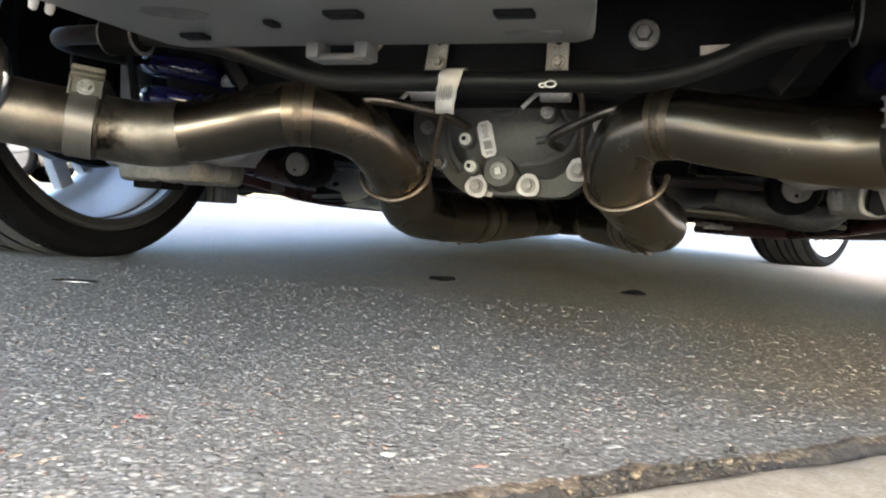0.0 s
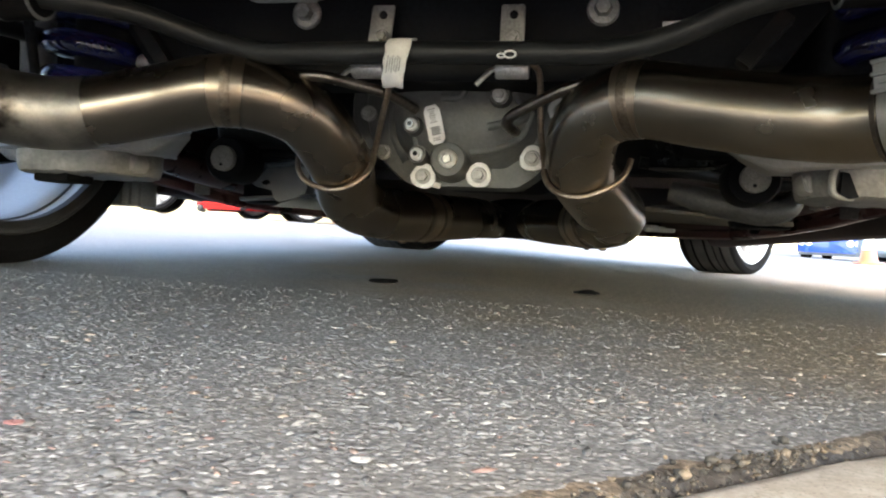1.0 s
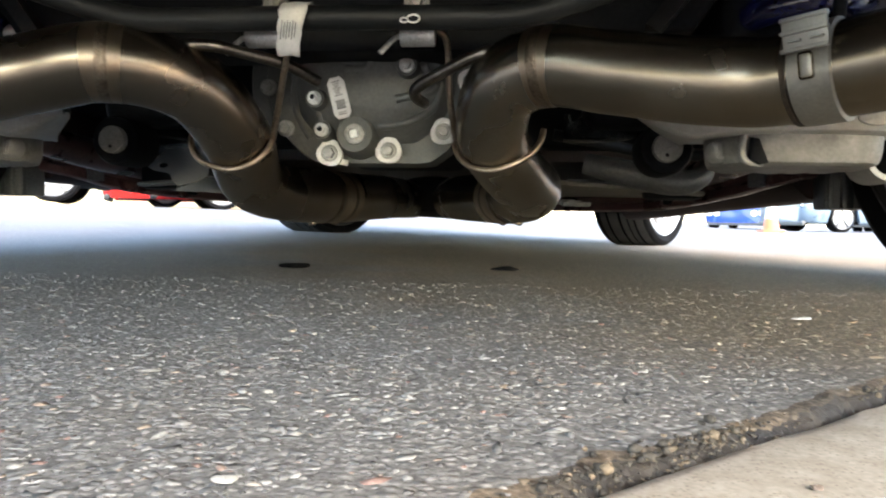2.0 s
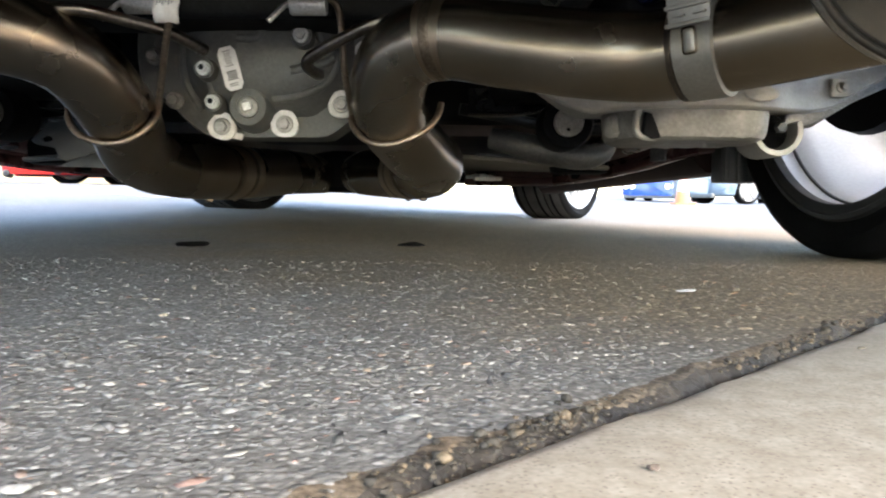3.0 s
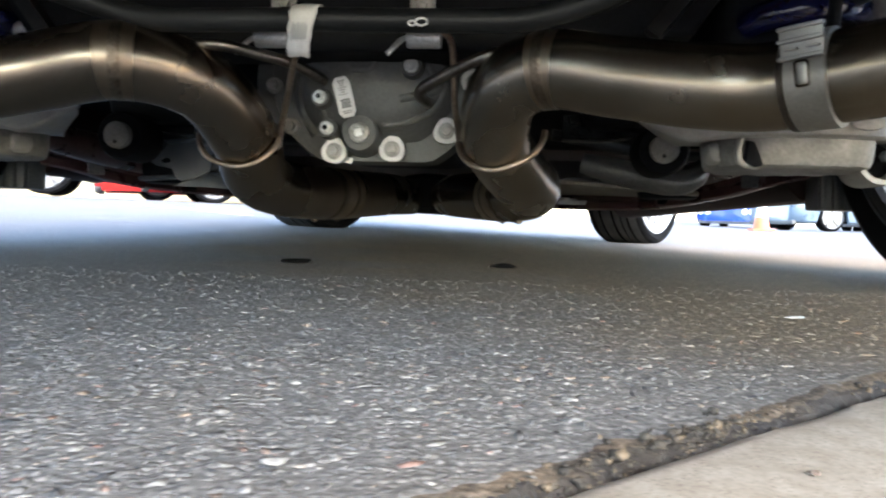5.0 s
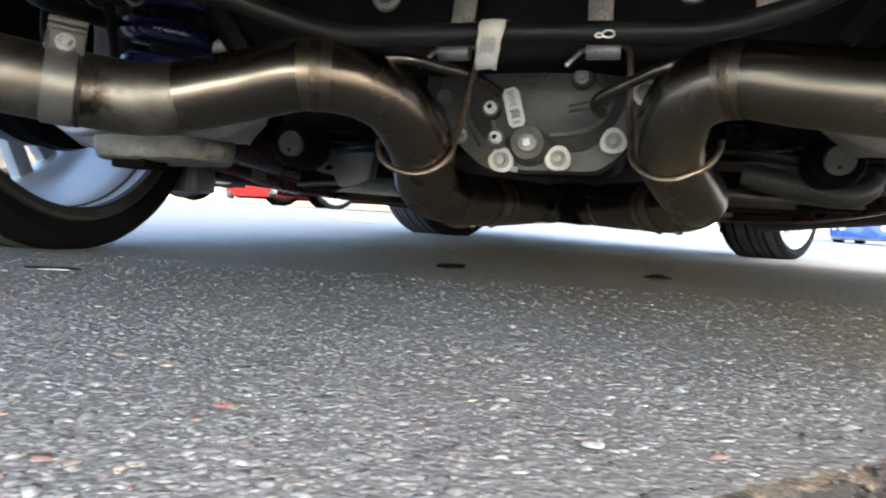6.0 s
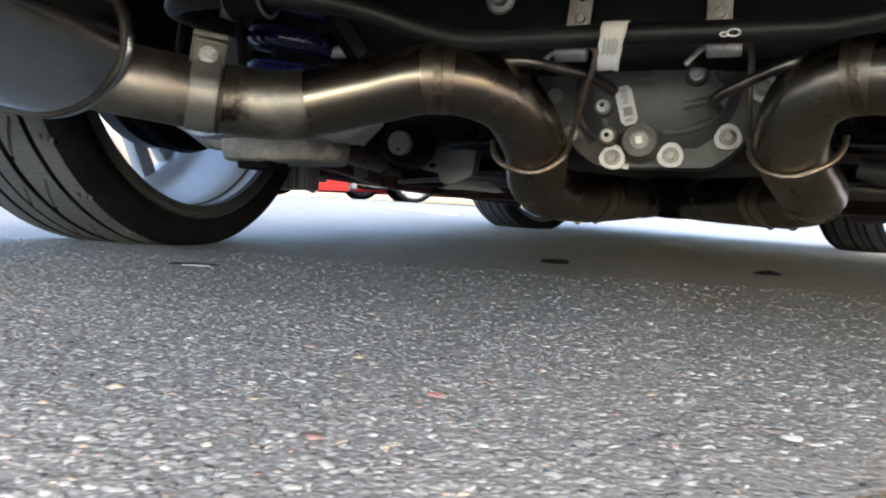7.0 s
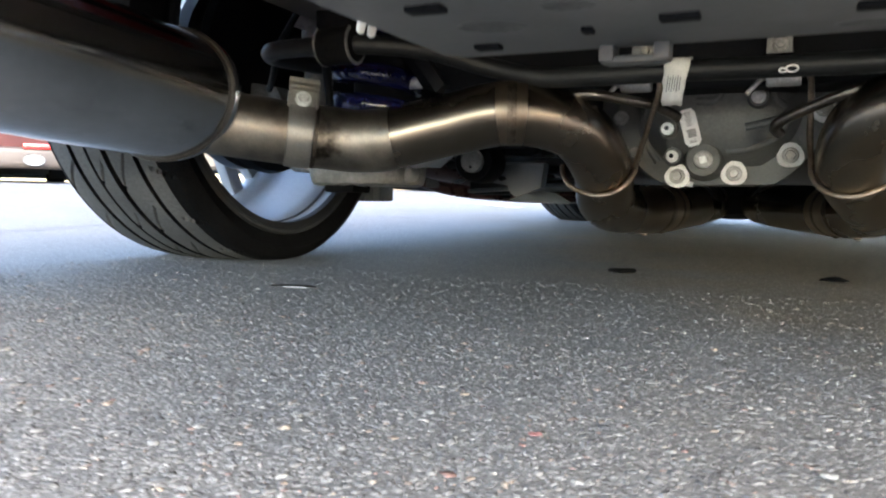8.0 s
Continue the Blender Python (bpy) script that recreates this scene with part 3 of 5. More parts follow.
def wheel(side, y, steer=0.0, drop=0.0):
    """A wheel whose inner face looks to the middle of the car. The tyre carries grooves and cross cuts."""
    turn = pose(side * 0.80, y, 0, 0, 0, steer) @ pose(-side * 0.80, -y, 0)
    m = turn @ pose(0, y, AXLE_Z - drop) @ Matrix.Rotation(radians(90 * side), 4, "Y")      # local z runs outwards
    inner = TYRE_X - (0.035 if y > 2 else 0)
    w = TYRE_W
    # rim: barrel with lips and a drop well
    bm = bmesh.new()
    lip = 0.283
    prof = [(lip - 0.020, inner + 0.012), (lip - 0.001, inner + 0.012), (lip - 0.001, inner + 0.018), (lip - 0.010, inner + 0.024), (lip - 0.012, inner + 0.10),
            (lip - 0.016, inner + 0.14), (lip - 0.012, inner + w - 0.03), (lip, inner + w - 0.012),
            (lip - 0.004, inner + w - 0.006), (lip - 0.03, inner + w - 0.010), (lip - 0.046, inner + w - 0.022), (lip - 0.048, inner + w - 0.045), (lip - 0.044, inner + 0.190), (lip - 0.036, inner + 0.180),
            (lip - 0.030, inner + 0.170), (lip - 0.0265, inner + 0.155), (lip - 0.0245, inner + 0.12), (lip - 0.0230, inner + 0.08), (lip - 0.0222, inner + 0.054),
            (lip - 0.0185, inner + 0.046), (lip - 0.0185, inner + 0.026), (lip - 0.0200, inner + 0.022)]
    lathe(bm, prof, m, 96, True)
    rim = part("wheel", bm, RIM, car, "silver alloy wheel")
    bm = bmesh.new()
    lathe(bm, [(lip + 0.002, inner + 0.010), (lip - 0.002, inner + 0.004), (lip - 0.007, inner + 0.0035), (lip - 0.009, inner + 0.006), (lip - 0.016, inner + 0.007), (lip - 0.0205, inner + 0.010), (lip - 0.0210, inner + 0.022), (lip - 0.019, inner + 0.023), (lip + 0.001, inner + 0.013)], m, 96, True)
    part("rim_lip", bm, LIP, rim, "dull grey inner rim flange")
    bm = bmesh.new()
    lathe(bm, [(lip - 0.018, inner + 0.0440), (lip - 0.0212, inner + 0.0450), (lip - 0.0216, inner + 0.0475), (lip - 0.0185, inner + 0.049)], m, 96, True)
    part("rim_step", bm, PLASTIC, rim, "dark step in the rim barrel")
    bm = bmesh.new()
    lathe(bm, [(0.02, inner + w - 0.05), (0.075, inner + w - 0.05), (0.08, inner + w - 0.03), (0.06, inner + w - 0.012), (0.02, inner + w - 0.012)], m, 32)
    part("hub", bm, RIM, rim)
    for i in range(10):
        bm = bmesh.new()
        mm = m @ Matrix.Rotation(2 * math.pi * (i // 2) / 5 + (0.14 if i % 2 else -0.14), 4, "Z") @ pose(0.152, 0, inner + w - 0.030)
        rbox(bm, (0.19, 0.034, 0.024), mm, 0.006)
        part("spoke", bm, RIM, rim)
    # tyre
    bm = bmesh.new()
    segs = 420
    half = w / 2
    prof = [(lip - 0.006, inner + 0.014), (lip + 0.004, inner + 0.006), (lip + 0.010, inner + 0.002), (TYRE_R - 0.026, inner - 0.004), (TYRE_R - 0.012, inner + 0.002), (TYRE_R - 0.005, inner + 0.012)]
    tread = []
    groove = [(0.27, 0.0030), (0.50, 0.0046), (0.645, 0.0016), (0.77, 0.0046)]      # share of the width from the inner side, half width
    xs = [0.018 + (w - 0.036) * k / 110 for k in range(111)]
    for x in xs:
        cut = any(abs(x - q * w) < h for q, h in groove)
        crown = 0.007 * ((x - half) / half) ** 4
        tread.append((TYRE_R - crown - (0.009 if cut else 0), inner + x, not cut))
    outer = [(r, 2 * inner + w - h) for r, h in prof[::-1]]
    full = [(r, h, None) for r, h in prof] + tread + [(r, h, None) for r, h in outer]
    rings = []
    for i in range(segs):
        a = 2 * math.pi * i / segs
        ring = []
        for r, h, lug in full:
            if lug:
                x = (h - inner) / w
                hook = 46 * (x - 0.77) + 150 * (x - 0.77) ** 2      # curved cuts across the ribs
                if y > 2:
                    pass
                elif 0.79 < x < 0.95 and int(i + hook) % 20 == 0 or 0.34 < x < 0.49 and int(i + 60 * (x - 0.27) + 130 * (x - 0.27) ** 2) % 20 == 7 or 0.06 < x < 0.2 and int(i - 25 * x) % 20 == 12 or 0.55 < x < 0.635 and int(i + 90 * (x - 0.5)) % 20 == 3:
                    r -= 0.0055
            p = m @ Vector((r * math.cos(a), r * math.sin(a), h))
            p.z = max(p.z, 0.0005 - drop)
            ring.append(bm.verts.new(p))
        rings.append(ring)
    grid_faces(bm, rings, False, True)
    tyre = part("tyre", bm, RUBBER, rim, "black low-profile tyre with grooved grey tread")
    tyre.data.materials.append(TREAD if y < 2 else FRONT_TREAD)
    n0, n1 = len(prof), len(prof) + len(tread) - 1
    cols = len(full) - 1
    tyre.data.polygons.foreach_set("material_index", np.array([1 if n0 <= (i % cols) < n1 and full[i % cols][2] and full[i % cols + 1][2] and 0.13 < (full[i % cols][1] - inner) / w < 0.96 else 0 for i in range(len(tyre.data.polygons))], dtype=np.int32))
    # brake disc, shield and upright inside the rim
    bm = bmesh.new()
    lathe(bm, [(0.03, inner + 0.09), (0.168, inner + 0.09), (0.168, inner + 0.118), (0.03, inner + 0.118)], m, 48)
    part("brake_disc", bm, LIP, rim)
    bm = bmesh.new()
    lathe(bm, [(0.02, inner - 0.01), (0.06, inner + 0.0), (0.12, inner + 0.022), (0.172, inner + 0.038), (0.176, inner + 0.052), (0.02, inner + 0.085)], m, 40)
    part("brake_shield", bm, BLACK, rim)
    return rim


for s in (-1, 1):
    wheel(s, AXLE_Y)
    wheel(s, FRONT_Y, -31, 0.028 if s > 0 else 0.003)


# exhaust
PIPE = 0.0360
PIPES = {
    -1: [(-0.525, 0.650, 0.200), (-0.405, 0.748, 0.183), (-0.345, 0.776, 0.181), (-0.265, 0.796, 0.198), (-0.190, 0.806, 0.211), (-0.128, 0.845, 0.197), (-0.106, 0.905, 0.153),
         (-0.118, 0.985, 0.115), (-0.108, 1.080, 0.103), (-0.072, 1.190, 0.102), (-0.034, 1.420, 0.110), (-0.032, 1.75, 0.114), (-0.05, 2.3, 0.13)],
    1: [(0.525, 0.650, 0.200), (0.405, 0.756, 0.186), (0.345, 0.786, 0.188), (0.270, 0.815, 0.201), (0.211, 0.834, 0.211), (0.170, 0.864, 0.196), (0.161, 0.915, 0.155),
        (0.187, 0.990, 0.121), (0.203, 1.070, 0.109), (0.168, 1.180, 0.104), (0.080, 1.420, 0.110), (0.058, 1.75, 0.114), (0.07, 2.3, 0.13)],
}


for s in (-1, 1):
    pts = spline(PIPES[s], 16)
    pipe = part("exhaust_pipe", sweep(bmesh.new(), pts, PIPE, 48), TINTED_STEEL if s < 0 else STEEL, car, "brushed steel exhaust pipe with bronze heat tint")
    for knot in (4, 9):
        i = knot * 16
        q = pts[i - 2:i + 3]
        prof = [PIPE - 0.0002, PIPE + 0.0005, PIPE + 0.0009, PIPE + 0.0005, PIPE + 0.0009, PIPE + 0.0005, PIPE - 0.0002]
        mid, d = q[2], (q[3] - q[1]).normalized()
        part("weld_bead", sweep(bmesh.new(), [mid + d * (k - 3) * 0.0021 for k in range(7)], prof, 48), WELD, pipe, "discoloured weld bead")
        # heat tint beside the weld; the lower band is also lightened as a highlight
        part("heat_band", sweep(bmesh.new(), pts[i - 3:i + 4] if knot == 4 else pts[i - 3:i + 3], PIPE + 0.0003, 48, False), BRONZE if knot == 4 else BAND, pipe, "bronze heat-tinted band beside the weld")
        if knot == 9:      # a second seam and a drop of weld under the pipe
            mid2, d2 = pts[i - 4], (pts[i - 3] - pts[i - 5]).normalized()
            part("weld_bead", sweep(bmesh.new(), [mid2 + d2 * (k - 3) * 0.0018 for k in range(7)], prof, 48), WELD, pipe, "discoloured weld bead")
            for j, size in ((i - 7, 0.0035), (i, 0.0028)):
                bm = bmesh.new()
                bmesh.ops.create_icosphere(bm, subdivisions=2, radius=size, matrix=Matrix.Translation(pts[j] - Vector((0, 0, PIPE + 0.0005))) @ Matrix.Diagonal((1.6, 1.2, 0.9, 1)))
                part("weld_drop", bm, WELD, pipe, "drop of weld under the pipe")
    if s < 0:      # duller sleeve over the joint
        n = 36
        part("sleeve", sweep(bmesh.new(), pts[:n + 1], [PIPE + 0.0011] * n + [PIPE + 0.0002], 48, False), SCORCHED, pipe, "dull scorched steel sleeve")
    # clamp round the joint near the muffler
    i = 13 if s < 0 else 14
    mid, d = pts[i], (pts[i + 2] - pts[i - 2]).normalized()
    mid = mid - d * 0.005 if s < 0 else mid
    w = 0.030 if s < 0 else 0.031
    rr = PIPE + 0.0030
    clamp = part("clamp", sweep(bmesh.new(), [mid + d * h for h in (-w / 2, -w / 2 + 0.001, w / 2 - 0.001, w / 2)], [rr - 0.002, rr, rr, rr - 0.002], 56), BRIGHT_STEEL, pipe, "stainless clamp band")
    seam = mid + d * (w / 2 + 0.003) if d.x * s < 0 else mid - d * (w / 2 + 0.003)
    part("joint_seam", sweep(bmesh.new(), [seam + d * k for k in (-0.0022, -0.0018, 0.0018, 0.0022)], [PIPE - 0.001, PIPE + 0.0022, PIPE + 0.0022, PIPE - 0.001], 48), SOOT, pipe, "dark stained joint")
    back = Vector((0, -1, 1.5 if s < 0 else -0.05)).normalized()
    back = (back - d * back.dot(d)).normalized()
    up = d.cross(back)
    if up.z < 0:
        up = -up
    frame_m = Matrix((d, up, back)).transposed().to_4x4()
    if s < 0:
        c = mid + back * (rr + 0.002)
        back, up = back * 0.77 - up * 0.64, up * 0.77 + back * 0.64      # the strap's end stands up and looks to the rear
        frame_m = Matrix((d, up, back)).transposed().to_4x4()
        c += up * 0.005
        bm = bmesh.new()
        rbox(bm, (w * 1.12, 0.030, 0.003), Matrix.Translation(c) @ frame_m, 0.001)
        for h, out, tall in ((0.0105, 0.0035, 0.0035), (0.0160, 0.0060, 0.0035), (0.0205, 0.0030, 0.003)):      # folds of the strap's end
            rbox(bm, (w * 1.16, tall, 0.009), Matrix.Translation(c + up * h + back * out) @ frame_m, 0.0012)
        rbox(bm, (0.003, 0.018, 0.006), Matrix.Translation(c - d * (w * 0.54) - up * 0.004 + back * 0.003) @ frame_m, 0.001)
        rbox(bm, (0.003, 0.018, 0.006), Matrix.Translation(c + d * (w * 0.54) - up * 0.004 + back * 0.003) @ frame_m, 0.001)
        part("clamp_lug", bm, BRIGHT_STEEL, clamp, "folded bright steel strap end")
        bm = bmesh.new()
        lathe(bm, [(0.0001, 0.0035), (0.0092, 0.0035), (0.0092, 0.0015), (0.0092, 0.0)], Matrix.Translation(c - up * 0.003 + back * 0.0012) @ frame_m, 28)
        lathe(bm, [(0.0066, 0.0030), (0.0066, 0.0085), (0.0056, 0.0098), (0.0036, 0.0098), (0.0034, 0.0080), (0.0001, 0.0080)], Matrix.Translation(c - up * 0.003 + back * 0.0012) @ frame_m, 6)
        part("clamp_bolt", bm, ZINC, clamp, "bright zinc clamp nut")
    else:
        c = mid + back * (rr + 0.0010) + up * 0.008
        bm = bmesh.new()
        rbox(bm, (w * 1.02, 0.022, 0.003), Matrix.Translation(c + up * 0.019 - back * 0.004) @ frame_m, 0.001)
        for h, out in ((0.0085, -0.0005), (0.0215, -0.0022), (0.0310, -0.0035)):      # folds of the strap's end
            rbox(bm, (w * 1.08, 0.0032, 0.0065), Matrix.Translation(c + up * h + back * out) @ frame_m, 0.0013)
        for q in (-0.28, 0.22):
            rbox(bm, (w * 0.3, 0.0018, 0.0055), Matrix.Translation(c + d * (w * q) + up * 0.0150 - back * 0.0015) @ frame_m, 0.0008)
        part("clamp_lug", bm, BRIGHT_STEEL, clamp, "folded steel strap end")
        bm = bmesh.new()
        rbox(bm, (0.0105, 0.020, 0.0035), Matrix.Translation(c - up * 0.004) @ frame_m, 0.0032, 3)
        part("slot_rim", bm, STEEL, clamp, "dark outline of the embossed slot")
        bm = bmesh.new()
        rbox(bm, (0.0085, 0.0175, 0.0052), Matrix.Translation(c - up * 0.004) @ frame_m, 0.0026, 3)
        part("clamp_tongue", bm, BRIGHT_STEEL, clamp, "rounded embossed tongue")
    # thin wire slung under the pipe
    mid, d = pts[96], (pts[98] - pts[94]).normalized()
    across = Vector((1, 0, 0)) - d * d.x
    across.normalize()
    under = d.cross(across)
    if under.y > 0:
        under = -under
    rr = PIPE + 0.0034
    arc = []
    for q in range(-5, 188, 12):      # hugs the pipe, then springs away from it at its free end
        away = rr + 0.011 * max(0, (q - 120) / 60)
        arc.append(mid + across * (-s * away * math.cos(radians(q))) + under * (away * math.sin(radians(q))))
    lead = [(-0.044, 0.850, 0.252), (-0.034, 0.850, 0.240), (-0.047, 0.872, 0.204)] if s < 0 else [(0.106, 0.860, 0.2530), (0.1140, 0.868, 0.2480), (0.1168, 0.874, 0.238), (0.1175, 0.884, 0.215), (0.1185, 0.895, 0.188)]
    wire = lead + [tuple(q) for q in arc]
    w_ob = part("hanger_wire", tube(wire, 0.0032, 12, 6), WIRE, pipe, "bent steel hanger wire")
    for q in ((70, 100) if s < 0 else (120, 128)):      # tack welds that hold the wire
        at = mid + across * (-s * rr * math.cos(radians(q))) + under * (rr * math.sin(radians(q)))
        bm = bmesh.new()
        bmesh.ops.create_icosphere(bm, subdivisions=2, radius=0.0032, matrix=Matrix.Translation(at))
        for v in bm.verts:
            v.co += (v.co - at) * 0.5 * noise.noise(v.co * 400)
        part("tack_weld", bm, WELD, w_ob, "small lumpy tack weld")
    # rod hanger welded to the pipe
    rod = [(-0.165, 0.835, 0.232), (-0.106, 0.826, 0.231), (-0.070, 0.850, 0.227), (-0.042, 0.873, 0.222), (-0.020, 0.905, 0.212)] if s < 0 else [(0.180, 0.842, 0.232), (0.147, 0.847, 0.2245), (0.112, 0.863, 0.2115), (0.0925, 0.874, 0.2035), (0.0850, 0.880, 0.1985), (0.0835, 0.891, 0.1945), (0.0870, 0.908, 0.1925), (0.0890, 0.922, 0.1925)]
    part("hanger_rod", tube(rod, 0.0057, 16, 10), ROD, pipe, "bent round steel hanger rod")


def muffler(s):
    """An oval muffler; its inner end cap meets the pipe."""
    a, b = Vector((-0.555 if s < 0 else 0.546, 0.658, 0.226)), Vector((s * 0.568, 0.12, 0.268))
    d = (b - a).normalized()
    side = Vector((d.y, -d.x, 0)).normalized()
    up = Vector((0, 0, 1))
    bm = bmesh.new()
    rings = []
    for h, k in ((-0.034, 0.40), (-0.030, 0.55), (-0.016, 0.85), (-0.004, 0.97), (0.0, 1.0), (0.002, 1.012), (0.005, 1.018), (0.008, 1.01), (0.010, 0.99), (0.02, 0.985), (0.10, 1.0), (0.25, 1.0), (0.42, 1.0), (0.46, 0.98), (0.47, 0.9), (0.48, 0.4)):
        ring = []
        for i in range(128):
            t = 2 * math.pi * i / 128
            x, z = math.cos(t), math.sin(t)
            ring.append(bm.verts.new(a + d * h + side * (0.105 * k * x) + up * (0.074 * k * z)))
        rings.append(ring)
    grid_faces(bm, rings)
    bm.faces.new(rings[0])
    bm.faces.new(rings[-1])
    can = part("muffler", bm, MUFFLER, car, "dull steel oval muffler with a rolled seam")
    bm = bmesh.new()
    ends = [a + d * 0.013 + side * (0.1052 * math.cos(t)) + up * (0.0742 * math.sin(t)) for t in [2 * math.pi * i / 96 for i in range(97)]]
    sweep(bm, ends, 0.0028, 10, False)
    part("rolled_seam", bm, SEAM, can, "dull brown rolled seam")
    return can


for s in (-1, 1):
    muffler(s)

bm = bmesh.new()
rings = []
for y, k in ((1.60, 0.72), (1.63, 0.92), (1.66, 1.0), (2.2, 1.0), (2.24, 0.9), (2.26, 0.7)):
    rings.append([bm.verts.new((0.012 + 0.095 * k * math.cos(t), y, 0.120 + 0.042 * k * math.sin(t))) for t in [2 * math.pi * i / 48 for i in range(48)]])
grid_faces(bm, rings)
bm.faces.new(rings[0])
bm.faces.new(rings[-1])
part("resonator", bm, BLACK, car, "dark oval resonator ahead of the pipes")


# differential and its ribbed cover
def differential():
    cx, cz, cy = 0.018, 0.235, 1.005
    DOME = ((1.0, cy + 0.05), (1.0, cy + 0.004), (0.985, cy), (0.76, cy - 0.001), (0.735, cy - 0.004), (0.69, cy - 0.014), (0.63, cy - 0.024), (0.55, cy - 0.031), (0.34, cy - 0.036), (0.02, cy - 0.038))
    bm = bmesh.new()
    seg = 72
    rings = []

    def radius(t):
        # rounded outline, flat below and narrower above
        x, z = math.cos(t), math.sin(t)
        r = 0.122 + 0.006 * math.cos(2 * t)
        if z < -0.75:
            r = min(r, 0.100 / max(0.2, -z))
        return r
    for k, y in DOME:
        rings.append([bm.verts.new((cx + radius(t) * k * math.cos(t), y, cz + radius(t) * k * math.sin(t))) for t in [2 * math.pi * i / seg for i in range(seg)]])
    grid_faces(bm, rings)
    bm.faces.new(rings[-1])
    diff = part("differential", bm, CAST, car, "grey cast differential cover with bolts and ribs")
    bm = bmesh.new()
    rbox(bm, (0.20, 0.32, 0.17), pose(cx, cy + 0.20, cz), 0.04, 4)
    lathe(bm, [(0.07, 0), (0.06, 0.12), (0.045, 0.26)], pose(cx, cy + 0.32, cz, -90), 32)
    part("housing", bm, BLACK, diff, "black differential housing")
    bolts = [(-0.028, 0.992, 0.146), (0.039, 0.999, 0.150), (0.102, 1.001, 0.172), (0.135, 0.975, 0.224), (-0.082, 0.998, 0.175), (-0.102, 0.995, 0.222)]
    for i, (x, y, z) in enumerate(bolts):
        cover_bolt = hex_bolt(x, min(y, cy) - 0.005, z, 0.0095, diff, BOLT_DARK, "bolt", 0.0150 if i < 4 else 0)
        if i == 0:      # a dab that ran out of the ring
            bm = bmesh.new()
            rbox(bm, (0.012, 0.0022, 0.007), pose(x + 0.0125, cy - 0.0025, z - 0.009, 0, 12, 0), 0.0008)
            part("paint_dab", bm, PAINT_RING, cover_bolt, "white marker paint")
    for x, y, z, r in ((-0.0385, 0.958, 0.2040, 0.0076), (-0.0330, 0.969, 0.1705, 0.0076), (0.0645, 0.956, 0.2390, 0.0082)):
        bm = bmesh.new()
        bm2 = bmesh.new()
        lathe(bm2, [(r * 0.42, 0.0), (r * 0.42, 0.0082), (r * 0.1, 0.0084)], facing_back(x, y - 0.001, z), 6)
        lathe(bm, [(r * 1.75, -0.030), (r * 1.5, -0.006), (r * 1.35, 0.0)], facing_back(x, y + 0.001, z), 28)
        part("boss", bm, CAST, diff)
        zb = hex_bolt(x, y - 0.001, z, r, diff, ZINC, "bolt", 0, 0, "bright zinc bolt", True)
        part("socket", bm2, BLACK if x < 0 else ZINC, zb, "dark hexagon socket" if x < 0 else "bright square head")
    bm = bmesh.new()
    lathe(bm, [(0.026, -0.03), (0.022, -0.004), (0.0195, 0.0), (0.012, 0.0), (0.011, -0.004)], facing_back(0.004, 0.972, 0.166), 40)
    part("plug_boss", bm, CAST, diff)
    bm = bmesh.new()
    lathe(bm, [(0.0115, -0.004), (0.0115, 0.002), (0.0095, 0.003), (0.0070, 0.003), (0.0068, 0.001), (0.0005, 0.001)], facing_back(0.004, 0.972, 0.166), 32)
    plug = part("fill_plug", bm, BOLT_DARK, diff, "grey fill plug with a bright square head")
    bm = bmesh.new()
    rbox(bm, (0.0085, 0.0085, 0.006), facing_back(0.004, 0.969, 0.166) @ pose(0, 0, 0, 0, 0, 15), 0.0008)
    part("square_head", bm, ZINC, plug, "bright square head")
    def dome_y(x, z):
        t = math.atan2(z - cz, x - cx)
        k = math.hypot(x - cx, z - cz) / radius(t)
        for (k0, y0), (k1, y1) in zip(DOME[2:], DOME[3:]):
            if k1 <= k <= k0:
                return y1 + (y0 - y1) * (k - k1) / (k0 - k1)
        return cy
    # low cast ridges that follow the dome
    for line in ([(-0.055, 0.165), (-0.072, 0.195), (-0.070, 0.225), (-0.052, 0.258)], [(0.030, 0.176), (0.062, 0.181), (0.088, 0.196), (0.101, 0.225)],
                 [(0.022, 0.268), (0.022, 0.248), (0.014, 0.238), (-0.006, 0.238)], [(0.050, 0.205), (0.080, 0.212), (0.094, 0.220)], [(0.080, 0.262), (0.082, 0.240), (0.094, 0.228)],
                 [(-0.040, 0.196), (-0.036, 0.180)]):
        part("rib", tube([(x, dome_y(x, z) + 0.0032, z) for x, z in line], 0.0058, 12, 8), CAST, diff)
    # broad flange of the carrier behind the cover
    bm = bmesh.new()
    for_ring = []
    for k, y in ((0.9, cy + 0.012), (1.16, cy + 0.012), (1.18, cy + 0.016), (1.18, cy + 0.05), (0.9, cy + 0.05)):
        for_ring.append([bm.verts.new((cx + radius(t) * k * math.cos(t), y, max(0.180, cz + radius(t) * k * math.sin(t)))) for t in [2 * math.pi * i / seg for i in range(seg)]])
    grid_faces(bm, for_ring, True, True)
    part("carrier_flange", bm, CAST, diff)
    # white label
    bm = bmesh.new()
    m = facing_back(-0.0125, 0.9665, 0.2055, -2) @ pose(0, 0, 0, 0, 0, 15)
    slab_pts = [(-0.0098, -0.018), (-0.006, -0.0235), (0.006, -0.0235), (0.0098, -0.018), (0.0098, 0.017), (0.006, 0.0232), (-0.006, 0.0232), (-0.0098, 0.017)]
    a = [bm.verts.new(m @ Vector((x, y, 0.0012))) for x, y in slab_pts]
    b = [bm.verts.new(m @ Vector((x, y, 0.0))) for x, y in slab_pts]
    bm.faces.new(a)
    bm.faces.new(b[::-1])
